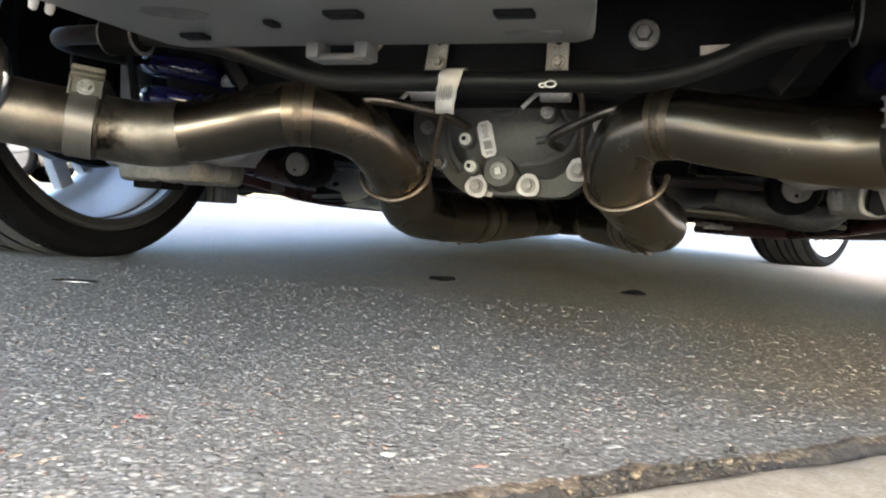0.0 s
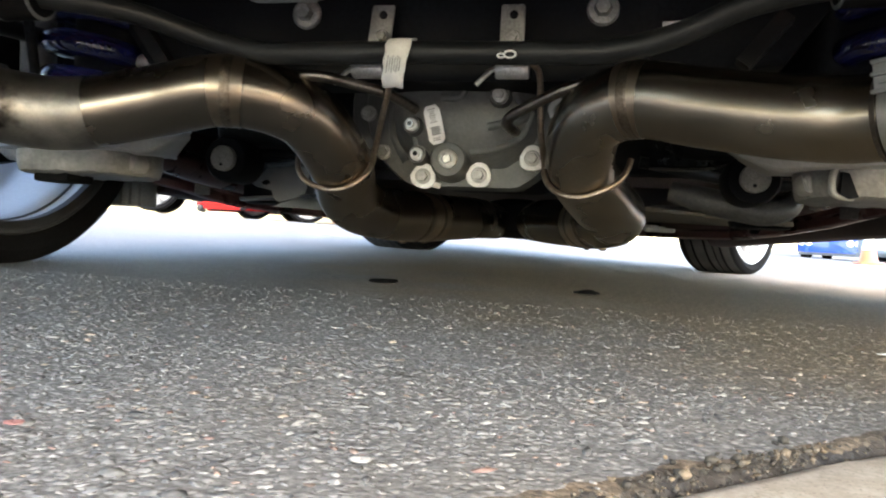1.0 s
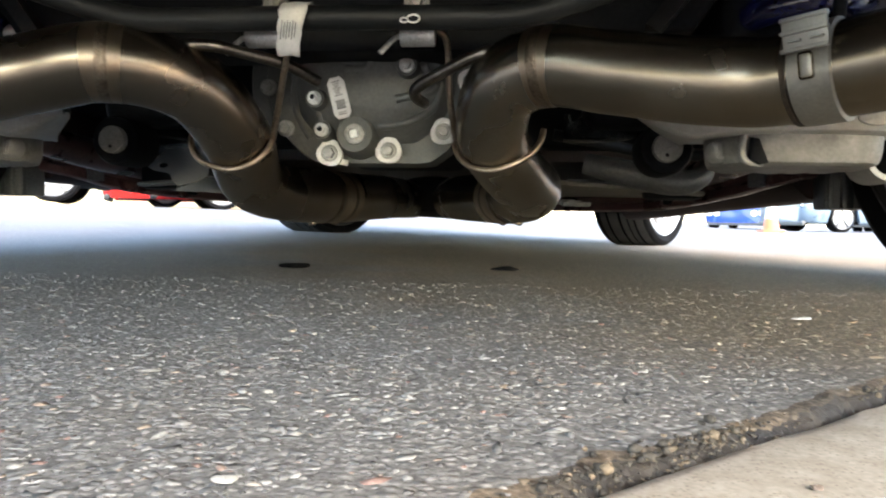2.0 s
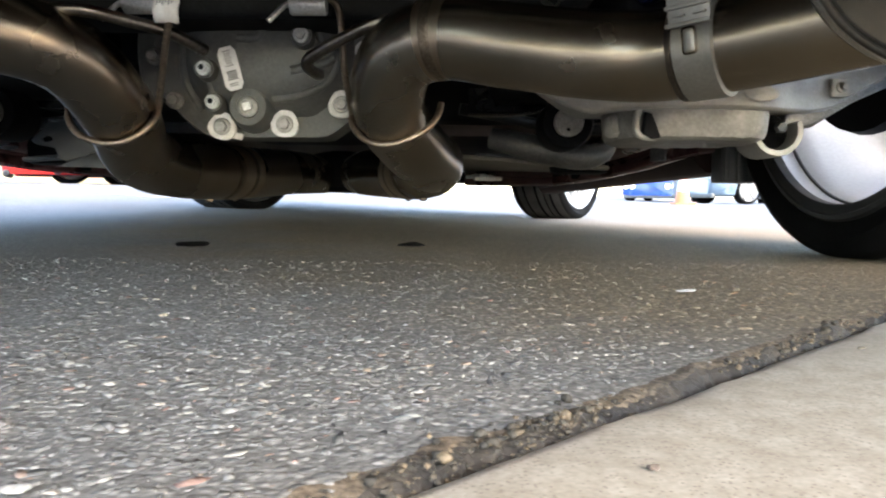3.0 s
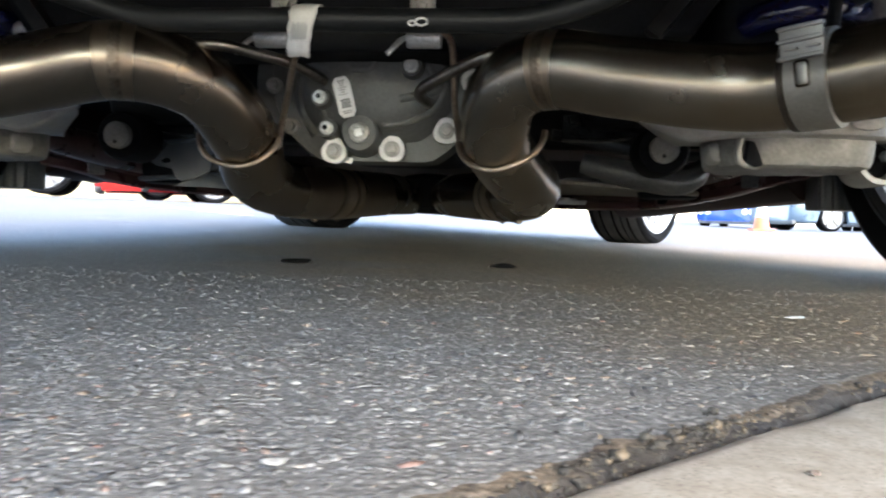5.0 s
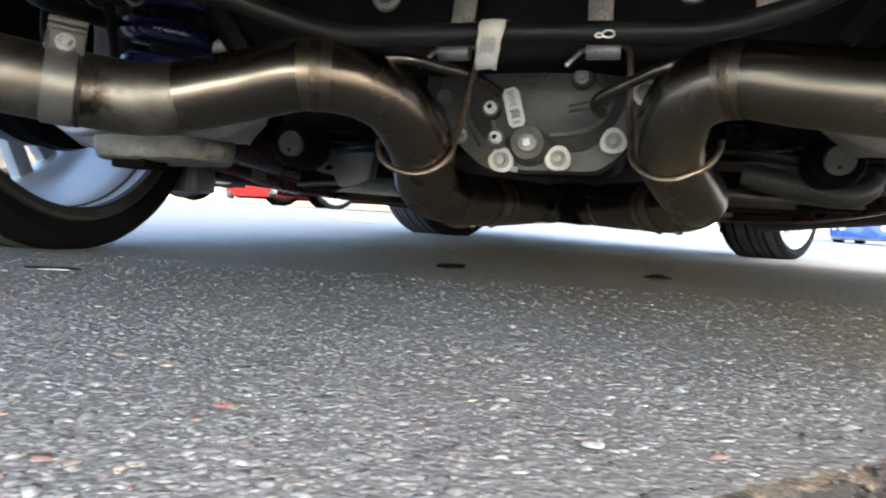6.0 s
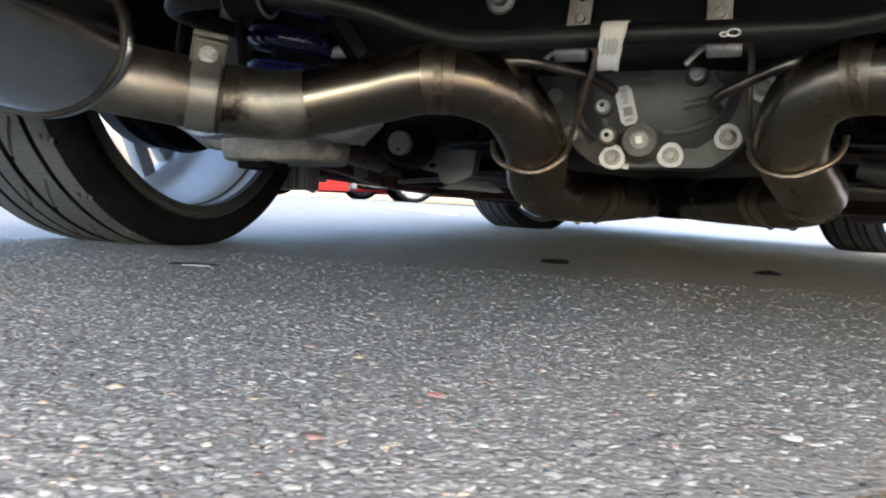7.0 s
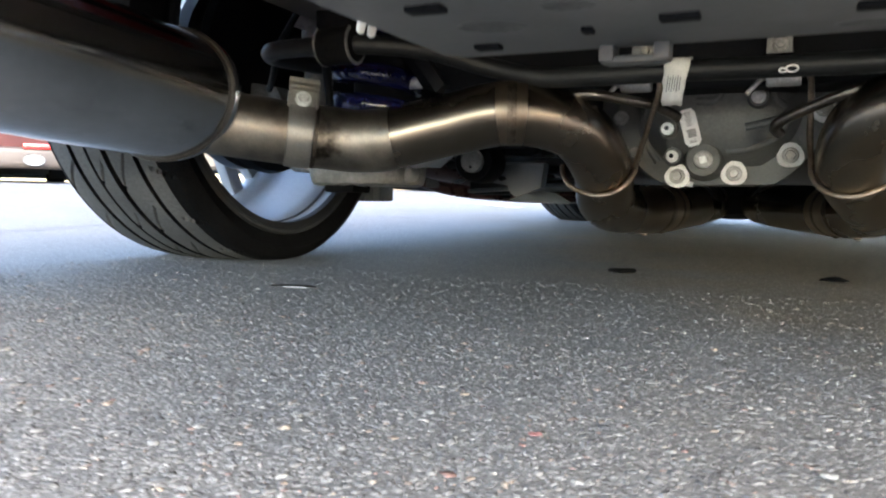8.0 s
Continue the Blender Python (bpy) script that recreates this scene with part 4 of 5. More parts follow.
    for i in range(len(a)):
        bm.faces.new((a[i], a[i - 1], b[i - 1], b[i]))
    label = part("label", bm, WHITE_LABEL, diff, "white printed label", False)
    bm = bmesh.new()
    for k in range(7):
        rbox(bm, (0.009 - 0.002 * (k % 3), 0.0009, 0.0003), m @ pose(0.0, 0.0185 - 0.0026 * k, 0.0015), 0)
    for k in range(5):
        rbox(bm, (0.0110 - 0.0012 * (k % 2), 0.0014, 0.0003), m @ pose(0.0005 * (k % 3), -0.0035 - 0.0021 * k, 0.0015), 0)
    for k in range(2):
        rbox(bm, (0.009, 0.0008, 0.0003), m @ pose(0.0, -0.0165 - 0.0022 * k, 0.0015), 0)
    part("print", bm, PRINT, label, "rows of small dark print", False)


differential()


# rear subframe
def subframe():
    bm = bmesh.new()
    outline = [(-0.36, 0.264), (-0.20, 0.2455), (0.20, 0.2455), (0.36, 0.264), (0.40, 0.32), (0.40, 0.40), (-0.40, 0.40), (-0.40, 0.32)]
    slab(bm, outline, 0.915, 0.985, 0.008)
    sub = part("subframe", bm, BLACK, car, "black painted rear subframe")
    for s in (-1, 1):
        bm = bmesh.new()
        rbox(bm, (0.09, 0.52, 0.10), pose(s * 0.40, 1.18, 0.30, 0, 0, s * 8), 0.02, 3)
        part("side_rail", bm, BLACK, sub)
        bm = bmesh.new()
        rbox(bm, (0.13, 0.10, 0.08), pose(s * 0.340, 1.20, 0.240), 0.03, 3)
        part("arm_mount", bm, BLACK, sub)
        bm = bmesh.new()
        rbox(bm, (0.32, 0.03, 0.30), pose(s * 0.46, 1.10, 0.42), 0.01)
        part("spring_tower", bm, BLACK, sub)
    bm = bmesh.new()
    rbox(bm, (0.80, 0.09, 0.09), pose(0, 1.42, 0.24), 0.02, 3)
    part("front_rail", bm, BLACK, sub)
    for s in (-1, 1):
        bm = bmesh.new()
        lathe(bm, [(0.017, -0.006), (0.017, 0.0), (0.015, 0.002), (0.010, 0.0025)], facing_back(0.010 + s * 0.166, 0.912, 0.321), 36)
        lathe(bm, [(0.0095, 0.002), (0.0095, 0.011), (0.008, 0.013)], facing_back(0.010 + s * 0.166, 0.912, 0.321), 6)
        part("mount_bolt", bm, BOLT_DARK, sub, "large grey washered bolt")
        # bush: rubber ring and steel disc
        bx, bz = (-0.359, 0.1735) if s < 0 else (0.373, 0.1665)
        bm = bmesh.new()
        lathe(bm, [(0.034, -0.06), (0.034, -0.006), (0.031, 0.0), (0.025, -0.001), (0.021, -0.004)], facing_back(bx, 1.112, bz), 40)
        bush = part("bush", bm, BLACK, sub, "black rubber bush")
        bm = bmesh.new()
        lathe(bm, [(0.0185, -0.004), (0.0185, 0.004), (0.0175, 0.0055), (0.0005, 0.0058)], facing_back(bx, 1.108, bz), 36)
        disc = part("bush_disc", bm, DULL_ZINC, bush, "dull steel disc with a small hole")
        bm = bmesh.new()
        lathe(bm, [(0.0024, 0.0), (0.0024, 0.0065), (0.0003, 0.0066)], facing_back(bx - 0.001, 1.108, bz - 0.0095), 12)
        part("hole", bm, BLACK, disc, "small dark hole")
        arc = [(bx + 0.006 * math.cos(radians(q)), 1.1022, bz + 0.004 + 0.006 * math.sin(radians(q))) for q in range(-150, 60, 30)]
        part("stamp_mark", tube(arc, 0.0008, 6, 3), BOLT_DARK, disc)
    for x, y, z in ((-0.0570, 0.857, 0.3090), (0.0845, 0.857, 0.3075)):
        bm = bmesh.new()
        w = 0.0125
        lean = 0.10 if x < 0 else 0.0
        slab(bm, [(x + q * w + lean * h, z + h) for q, h in ((-1, 0.010), (-1, -0.022), (-1.05, -0.032), (1.05, -0.032), (1, -0.022), (1, 0.010), (0.85, 0.012), (-0.85, 0.012))], y + 0.028, y + 0.031, 0.0008)
        br = part("bracket", bm, BRACKET, sub, "bare steel bracket with a round hole")
        bm = bmesh.new()
        lathe(bm, [(0.0046, -0.001), (0.0046, 0.0006), (0.0003, 0.0006)], facing_back(x + 0.001, y + 0.028, z + 0.001), 16)
        part("hole", bm, BLACK, br, "dark round hole")
        hex_bolt(x + 0.001, y + 0.027, z - 0.023, 0.008, br, BOLT_DARK)
    for x in (-0.062, 0.089):
        bm = bmesh.new()
        lathe(bm, [(0.0095, -0.0165), (0.0105, -0.015), (0.0105, 0.015), (0.0095, 0.0165)], pose(x + 0.001, 0.858, 0.246, 0, 90, 0), 28)
        rol = part("hanger_sleeve", bm, ZINC, sub, "bright steel sleeve")
        bm = bmesh.new()
        rbox(bm, (0.03, 0.05, 0.012), pose(x, 0.885, 0.252), 0.004)
        part("hanger_block", bm, RUBBER, sub)
        part("pin", tube([(x - 0.016, 0.858, 0.246), (x - 0.022, 0.855, 0.242), (x - 0.034, 0.850, 0.228)], 0.0026, 10), ZINC, sub)
    bm = bmesh.new()
    rbox(bm, (0.030, 0.0012, 0.010), pose(0.252, 0.912, 0.303, 0, -3, 0), 0)
    st = part("sticker", bm, PAPER, sub, "small white sticker", False)


subframe()


# anti-roll bar
def anti_roll_bar():
    pts = [(-0.505, 0.95, 0.30), (-0.500, 0.80, 0.289), (-0.485, 0.752, 0.288), (-0.44, 0.735, 0.287), (-0.36, 0.735, 0.286), (-0.28, 0.765, 0.280), (-0.215, 0.795, 0.2625), (-0.160, 0.80, 0.249), (-0.10, 0.797, 0.2465),
           (0.0, 0.795, 0.2465), (0.12, 0.797, 0.2460), (0.188, 0.795, 0.2472), (0.246, 0.782, 0.2590), (0.300, 0.764, 0.2785), (0.370, 0.742, 0.2855), (0.44, 0.735, 0.287), (0.485, 0.752, 0.288), (0.500, 0.80, 0.289), (0.505, 0.95, 0.30)]
    bar = part("anti_roll_bar", tube(pts, 0.0108, 20, 8), BAR, car, "dark grey anti-roll bar")
    for s in (-1, 1):
        bm = bmesh.new()
        lathe(bm, [(0.019, -0.022), (0.022, -0.020), (0.022, 0.020), (0.019, 0.022)], pose(s * 0.375, 0.735, 0.286, 0, 90, 0), 28)
        rbox(bm, (0.05, 0.05, 0.06), pose(s * 0.375, 0.745, 0.33), 0.008)
        bush = part("bar_bush", bm, RUBBER, bar, "black rubber bush in its bracket")
        for h in (-0.021, 0.021):
            bm = bmesh.new()
            lathe(bm, [(0.0222, -0.0009), (0.0230, 0), (0.0222, 0.0009)], pose(s * 0.375 + h, 0.735, 0.286, 0, 90, 0), 28)
            part("bush_strap", bm, PLASTIC, bush)
        part("drop_link", tube([(s * 0.47, 0.85, 0.30), (s * 0.475, 0.87, 0.24), (s * 0.478, 0.89, 0.17)], 0.006, 12), BLACK, bar)


anti_roll_bar()


def paper_tag():
    """A folded strip of paper round the anti-roll bar."""
    bm = bmesh.new()
    path = [(0.811, 0.247), (0.806, 0.2570), (0.795, 0.2602), (0.7835, 0.2555), (0.7795, 0.2495), (0.7785, 0.243), (0.7775, 0.235), (0.777, 0.228), (0.778, 0.221), (0.779, 0.216), (0.783, 0.2105)]
    rings = []
    for k, (y, z) in enumerate(path):
        rings.append([bm.verts.new((-0.010 + x * (1.0 + 5 * (z - 0.235)) + 0.10 * (z - 0.235) + 0.0012 * noise.noise((k * 0.9, x * 90, 1)), y - 0.0012 * math.cos(x * 300) + 0.0016 * noise.noise((x * 130, z * 110, 3)), z + 0.0012 * noise.noise((x * 160, k * 0.4, 5)))) for x in (-0.0112, -0.0085, -0.0055, -0.003, 0, 0.003, 0.0055, 0.0085, 0.0112)])
    grid_faces(bm, rings, False)
    tag = part("paper_tag", bm, PAPER, car, "creased white paper tag wrapped round the bar")
    mod = tag.modifiers.new("thickness", "SOLIDIFY")
    mod.thickness = 0.0006
    bm = bmesh.new()
    for k in range(6):
        rbox(bm, (0.0008, 0.0004, 0.016 - 0.003 * (k % 2)), pose(-0.0165 + 0.0024 * k, 0.7755, 0.231, 0, 6, 0), 0)
    part("print", bm, PRINT, tag, "faint dark bars of print", False)
    for x, r in ((0.0885, 0.0024), (0.0965, 0.0040)):
        bm = bmesh.new()
        pts = [Vector((x + r * 1.3 * math.cos(t), 0.781, 0.2400 + 0.15 * (x - 0.09) + 0.8 * r * math.sin(t))) for t in [2 * math.pi * i / 20 for i in range(21)]]
        sweep(bm, pts, 0.0009, 8)
        part("wire_loop", bm, PAINT_RING, car, "small white wire loop")


paper_tag()


# springs and lower arms
def spring(s):
    bm = bmesh.new()
    pts = []
    for i in range(260):
        t = i / 259
        a = 2 * math.pi * 6.0 * t + 1.0
        r = 0.056
        pts.append(Vector((s * (0.445 if s < 0 else 0.468) + r * math.cos(a) * s, 0.945 + r * math.sin(a), 0.173 + 0.26 * t)))
    sweep(bm, pts, 0.0155, 16)
    part("coil_spring", bm, BLUE_COIL, car, "blue painted coil spring")
    bm = bmesh.new()
    sweep(bm, [Vector((s * 0.352, 0.890, 0.305)), Vector((s * 0.331, 0.887, 0.279)), Vector((s * 0.312, 0.885, 0.255))], 0.011, 4)
    part("strap", bm, BAR, car, "slanting dark grey strap")


def lower_arm(s):
    """Cast aluminium arm: a flanged beam over a trough-shaped spring seat."""
    bm = bmesh.new()
    stations = [(0.300, 0.905, 0.178, 0.184, 0.010), (0.308, 0.902, 0.174, 0.190, 0.03), (0.330, 0.900, 0.1625, 0.192, 0.05), (0.348, 0.899, 0.156, 0.194, 0.07), (0.361, 0.899, 0.1535, 0.195, 0.09), (0.373, 0.899, 0.1565, 0.195, 0.11),
                (0.395, 0.898, 0.1585, 0.195, 0.13), (0.43, 0.897, 0.1598, 0.195, 0.14), (0.48, 0.897, 0.1600, 0.196, 0.14), (0.535, 0.900, 0.1590, 0.198, 0.13), (0.565, 0.925, 0.1605, 0.202, 0.10), (0.60, 0.950, 0.1625, 0.208, 0.075), (0.625, 0.960, 0.167, 0.214, 0.06),
                (0.645, 0.965, 0.178, 0.222, 0.055), (0.70, 0.985, 0.205, 0.245, 0.05)]
    rings = []
    for x, y, zl, zt, w in stations:
        ring = [(y + 0.006, zl), (y + 0.002, zl + 0.0012), (y, zl + 0.0035), (y + 0.0008, zl + 0.010), (y + 0.003, zl + (zt - zl) * 0.6), (y + 0.010, zt - 0.002), (y + 0.018, zt), (y + w, zt), (y + w, zl + 0.004), (y + w * 0.5, zl + 0.003)]
        rings.append([bm.verts.new((s * x, q + 0.0006 * noise.noise((x * 60, z * 90, 2)), z)) for q, z in ring])
    grid_faces(bm, rings)
    bm.faces.new(rings[0])
    bm.faces.new(rings[-1])
    arm = part("lower_arm", bm, ALU, car, "pale cast aluminium suspension arm")
    # trough below the beam, its inner wall slanting forward
    corner = [(0.543, 0.905), (0.470, 0.904), (0.413, 0.905), (0.398, 0.930), (0.383, 0.975), (0.398, 1.03), (0.470, 1.045), (0.548, 1.03), (0.556, 0.965)]
    cx, cy = 0.472, 0.972
    plan = []
    for k, (x, y) in enumerate(corner):
        x1, y1 = corner[(k + 1) % len(corner)]
        plan += [(x + (x1 - x) * q / 5, y + (y1 - y) * q / 5) for q in range(5)]
    for _ in range(5):
        plan = [tuple((plan[k - 1][i] + 2 * plan[k][i] + plan[(k + 1) % len(plan)][i]) / 4 for i in (0, 1)) for k in range(len(plan))]
    bm = bmesh.new()
    rings = []
    for z, k in ((0.168, 1.0), (0.155, 0.998), (0.145, 0.99), (0.138, 0.975), (0.133, 0.95), (0.1315, 0.91), (0.1302, 0.86), (0.1296, 0.78), (0.1296, 0.4)):
        ripple = 0.0007 if z < 0.146 else 0.0
        rings.append([bm.verts.new((s * (cx + (x - cx) * k) + 0.0016 * noise.noise((x * 40, y * 40, z * 60)), cy + (y - cy) * k + ripple * math.sin(x * 700) + 0.0016 * noise.noise((x * 45, z * 70, s)), z + ripple * math.sin(x * 700 + y * 200) + 0.0012 * noise.noise((x * 50, y * 50, s * 3)))) for x, y in plan])
    grid_faces(bm, rings)
    bm.faces.new(rings[0])
    bm.faces.new(rings[-1])
    part("spring_seat", bm, SEAT_ALU, arm, "dull cast spring seat with swirled relief")
    # fan of small ribs on the inner wall
    bm = bmesh.new()
    lathe(bm, [(0.0125, -0.02), (0.0120, -0.002), (0.009, 0.002), (0.0008, 0.003)], facing_back(s * 0.396, 0.944, 0.147), 28)
    boss = part("ribbed_boss", bm, ALU, arm)
    for k in range(6):
        bm = bmesh.new()
        rbox(bm, (0.0015, 0.018, 0.003), facing_back(s * (0.388 + 0.0031 * k), 0.9415, 0.147) @ pose(0, 0, 0, 0, 0, s * (16 - 6 * k)), 0.0005, 1)
        part("rib", bm, ALU, boss)
    if s > 0:
        bm = bmesh.new()
        slab(bm, [(0.4130, 0.1565), (0.4195, 0.1550), (0.4290, 0.1315), (0.4215, 0.1300), (0.4115, 0.1350)], 0.9015, 0.93, 0.0006)
        part("slot", bm, BLACK, arm, "dark drain slot")
        part("lip", tube([(0.4085, 0.910, 0.160), (0.4055, 0.908, 0.148), (0.4065, 0.907, 0.1368), (0.4130, 0.908, 0.1322), (0.4260, 0.914, 0.1316)], 0.0036, 12), ALU, arm)
        # hooked fork with a dark bush
        bm = bmesh.new()
        rings = [[bm.verts.new((0.574 + r * math.sin(radians(q)), y, 0.145 - r * math.cos(radians(q)))) for r, y in ((0.0195, 0.972), (0.021, 0.966), (0.0265, 0.966), (0.028, 0.972), (0.028, 1.02), (0.0195, 1.02))] for q in range(-62, 121, 11)]
        grid_faces(bm, rings)
        bm.faces.new(rings[0])
        bm.faces.new(rings[-1])
        part("fork", bm, ALU, arm)
        bm = bmesh.new()
        lathe(bm, [(0.0192, -0.03), (0.0192, 0.022), (0.006, 0.024)], facing_back(0.574, 1.01, 0.145), 28)
        part("arm_bush", bm, RUBBER, arm, "black rubber bush")
        bm = bmesh.new()
        lathe(bm, [(0.0065, 0), (0.0065, 0.006), (0.005, 0.008)], facing_back(0.582, 0.982, 0.150), 6)
        part("arm_bolt", bm, SLATE, arm)
    else:
        bm = bmesh.new()
        rbox(bm, (0.050, 0.05, 0.012), pose(-0.492, 0.945, 0.1255), 0.004)
        part("arm_bush", bm, RUBBER, arm, "black rubber stop under the arm")
    # cast pad and a bolt on the beam
    bm = bmesh.new()
    lathe(bm, [(0.014, -0.006), (0.0135, 0.0015), (0.012, 0.0025), (0.0005, 0.0025)], facing_back(s * 0.526, 0.900, 0.1745) @ Matrix.Diagonal((1.25, 0.55, 1, 1)), 28)
    part("cast_pad", bm, ALU, arm)
    bm = bmesh.new()
    rbox(bm, (0.020, 0.012, 0.020), pose(s * 0.634, 0.962, 0.190), 0.003)
    pad = part("cast_lug", bm, ALU, arm)
    hex_bolt(s * 0.634, 0.955, 0.190, 0.006, pad, BOLT_DARK)
    # upright between the arm and the wheel
    bm = bmesh.new()
    slab(bm, [(s * x, z) for x, z in ((0.592, 0.150), (0.625, 0.152), (0.665, 0.178), (0.715, 0.200), (0.715, 0.30), (0.66, 0.29), (0.60, 0.19))][::s], 0.995, 1.03, 0.005)
    part("upright", bm, BOLT_DARK, arm, "grey cast wheel upright")


def damper(s):
    """Telescopic damper, hose and bracket in the wheel arch."""
    bm = bmesh.new()
    a, b = Vector((s * 0.575, 0.99, 0.22)), Vector((s * 0.53, 0.93, 0.55))
    sweep(bm, [a.lerp(b, k) for k in (0, 0.4, 0.402, 0.45, 0.452, 1)], [0.022, 0.022, 0.027, 0.027, 0.031, 0.031], 24)
    ob = part("damper", bm, PRESSED, car, "dark grey telescopic damper")
    hose = [(s * 0.50, 0.86, 0.42), (s * 0.49, 0.82, 0.36), (s * 0.505, 0.80, 0.31), (s * 0.54, 0.83, 0.275), (s * 0.60, 0.90, 0.27)]
    part("brake_hose", tube(hose, 0.0045, 10), BLACK, ob, "thin black brake hose")
    bm = bmesh.new()
    rbox(bm, (0.045, 0.02, 0.035), pose(s * 0.47, 0.84, 0.345, 0, s * 20, 0), 0.004)
    rbox(bm, (0.02, 0.03, 0.06), pose(s * 0.505, 0.86, 0.37, 0, -s * 15, 0), 0.004)
    part("hose_bracket", bm, PRESSED, ob, "folded steel hose bracket")


for s in (-1, 1):
    spring(s)
    damper(s)
    lower_arm(s)


# sills, floor and undertray
def underbody():
    bm = bmesh.new()
    rbox(bm, (1.30, 2.75, 0.03), pose(0, 2.95, 0.200), 0.01)
    rbox(bm, (0.90, 0.78, 0.02), pose(0, 0.42, 0.345), 0.008)
    rbox(bm, (1.3, 0.75, 0.03), pose(0, 1.2, 0.46), 0.01)
    part("floor_pan", bm, PRIMER, car, "rust red primed underbody floor")
    bm = bmesh.new()
    rbox(bm, (0.86, 0.70, 0.01), pose(0, 0.44, 0.329), 0.004)
    part("boot_floor", bm, PRIMER, car, "rust red painted boot floor")
    for s in (-1, 1):
        bm = bmesh.new()
        prof = [(0.625, 0.060), (0.640, 0.022), (0.660, 0.004), (0.70, 0.0), (0.735, 0.022), (0.80, 0.047), (0.86, 0.08), (0.86, 0.13), (0.625, 0.13)]
        ys = [1.42, 1.45, 1.9, 2.4, 2.9, 3.35, 3.40]
        base = 0.133 if s < 0 else 0.113
        rings = [[bm.verts.new((s * x, y, base - 0.012 * (y - 1.42) + z)) for x, z in prof] for y in ys]
        grid_faces(bm, rings)
        bm.faces.new(rings[0])
        bm.faces.new(rings[-1])
        part("sill", bm, SEAL, car, "dark maroon painted sill")
        # ribbed deflector in front of the rear tyre
        bm = bmesh.new()
        rbox(bm, (0.095, 0.05, 0.06), pose(s * 0.715, 1.395, 0.134 if s < 0 else 0.128), 0.006)
        for k in range(5):
            rbox(bm, (0.008, 0.012, 0.056), pose(s * (0.674 + 0.0205 * k), 1.367, 0.133 if s < 0 else 0.127), 0.002)
        # the left one is paler and bluer: reflected sky is in its colour
        part("air_deflector", bm, SLATE if s < 0 else PLASTIC, car, "ribbed black plastic air deflector")
        # trailing arm running forward to the body
        bm = bmesh.new()
        pts = spline([(s * 0.56, 1.22, 0.190), (s * 0.53, 1.40, 0.172), (s * 0.51, 1.70, 0.160), (s * 0.50, 2.05, 0.17)], 8)
        sweep(bm, pts, [0.022 + 0.004 * math.sin(i * 0.2) for i in range(len(pts))], 16)
        part("trailing_arm", bm, MAROON, car, "dark maroon trailing arm")
        # dented maroon rail from the sill towards the tunnel
        bm = bmesh.new()
        pts = spline([(s * 0.72, 1.40, 0.176), (s * 0.63, 1.425, 0.158), (s * 0.555, 1.50, 0.134), (s * 0.47, 1.63, 0.116 - 0.004 * (s - 1)), (s * 0.39, 1.76, 0.113 - 0.0045 * (s - 1)), (s * 0.28, 1.98, 0.116 - 0.004 * (s - 1))], 9)
        rings = []
        for i, p in enumerate(pts):
            d = (pts[min(i + 1, len(pts) - 1)] - pts[max(i - 1, 0)]).normalized()
            side = Vector((-d.y, d.x, 0)).normalized()
            if side.y > 0:
                side = -side
            fat = 1.0 if i < 20 else max(0.55, 1.0 - (i - 20) * 0.03)
            rings.append([bm.verts.new(p + side * (a + 0.004 * noise.noise((i * 0.35, z * 60, s))) + Vector((0, 0, z * (fat if z > 0 else 1)))) for a, z in
                          ((-0.03, -0.008), (-0.010, -0.016), (0.006, -0.017), (0.012, -0.013), (0.010, 0.0), (0.004, 0.006), (0.008, 0.024), (0.004, 0.042), (-0.008, 0.052), (-0.03, 0.054))])
        grid_faces(bm, rings)
        bm.faces.new(rings[0])
        bm.faces.new(rings[-1])
        rail = part("body_rail", bm, MAROON, car, "dented dark maroon body rail")
        for k, i in enumerate((14, 26)):
            bm = bmesh.new()
            rbox(bm, (0.03, 0.012, 0.026), Matrix.Translation(pts[i] + Vector((0, -0.014, 0.004))) @ pose(0, 0, 0, 0, 0, -s * 45), 0.003)
            part("rail_clip", bm, BLACK if k else PRESSED, rail)
        bm = bmesh.new()
        rbox(bm, (0.26, 0.50, 0.008), pose(s * 0.37, 1.68, 0.138 if s < 0 else 0.132, 0, s * 4, 0), 0.003)
        part("floor_brace", bm, BLUEPLATE if s < 0 else BROWNPLATE, car, "flat stained floor brace")
    bm = bmesh.new()
    for k in range(3):
        rbox(bm, (0.065, 0.016, 0.010), pose(0.318, 1.82 + 0.045 * k, 0.113 + 0.004 * k, 0, 0, 12), 0.003)
    rbox(bm, (0.016, 0.13, 0.008), pose(0.292, 1.86, 0.119, 0, 0, 12), 0.003)
    part("clip", bm, ZINC, car, "small bright metal clips")
    for s, z in ((-1, 0.146), (1, 0.138)):
        bm = bmesh.new()
        rbox(bm, (0.30, 0.85, 0.006), pose(s * 0.40, 1.98, z + 0.012, 0, 0, s * 4), 0.002)
        for k in range(3):
            rbox(bm, (0.26, 0.014, 0.006), pose(s * 0.40, 1.72 + 0.26 * k, z + 0.008, 0, 0, s * 4), 0.002)
        part("heat_shield", bm, PRESSED, car, "dark pressed heat shield")
        bm = bmesh.new()
        pts = spline([(s * 0.24, 1.30, 0.205), (s * 0.30, 1.31, 0.196), (s * 0.38, 1.35, 0.186), (s * 0.50, 1.36, 0.180), (s * 0.62, 1.30, 0.190)], 8)
        sweep(bm, pts, 0.009, 12)
        part("lateral_link", bm, BAR, car, "slim dark suspension link")
        bm = bmesh.new()
        rbox(bm, (0.10, 0.05, 0.05), pose(s * 0.455, 1.475, z, 0, 0, 0), 0.012)
        part("mount_block", bm, BLACK, car)
        bm = bmesh.new()
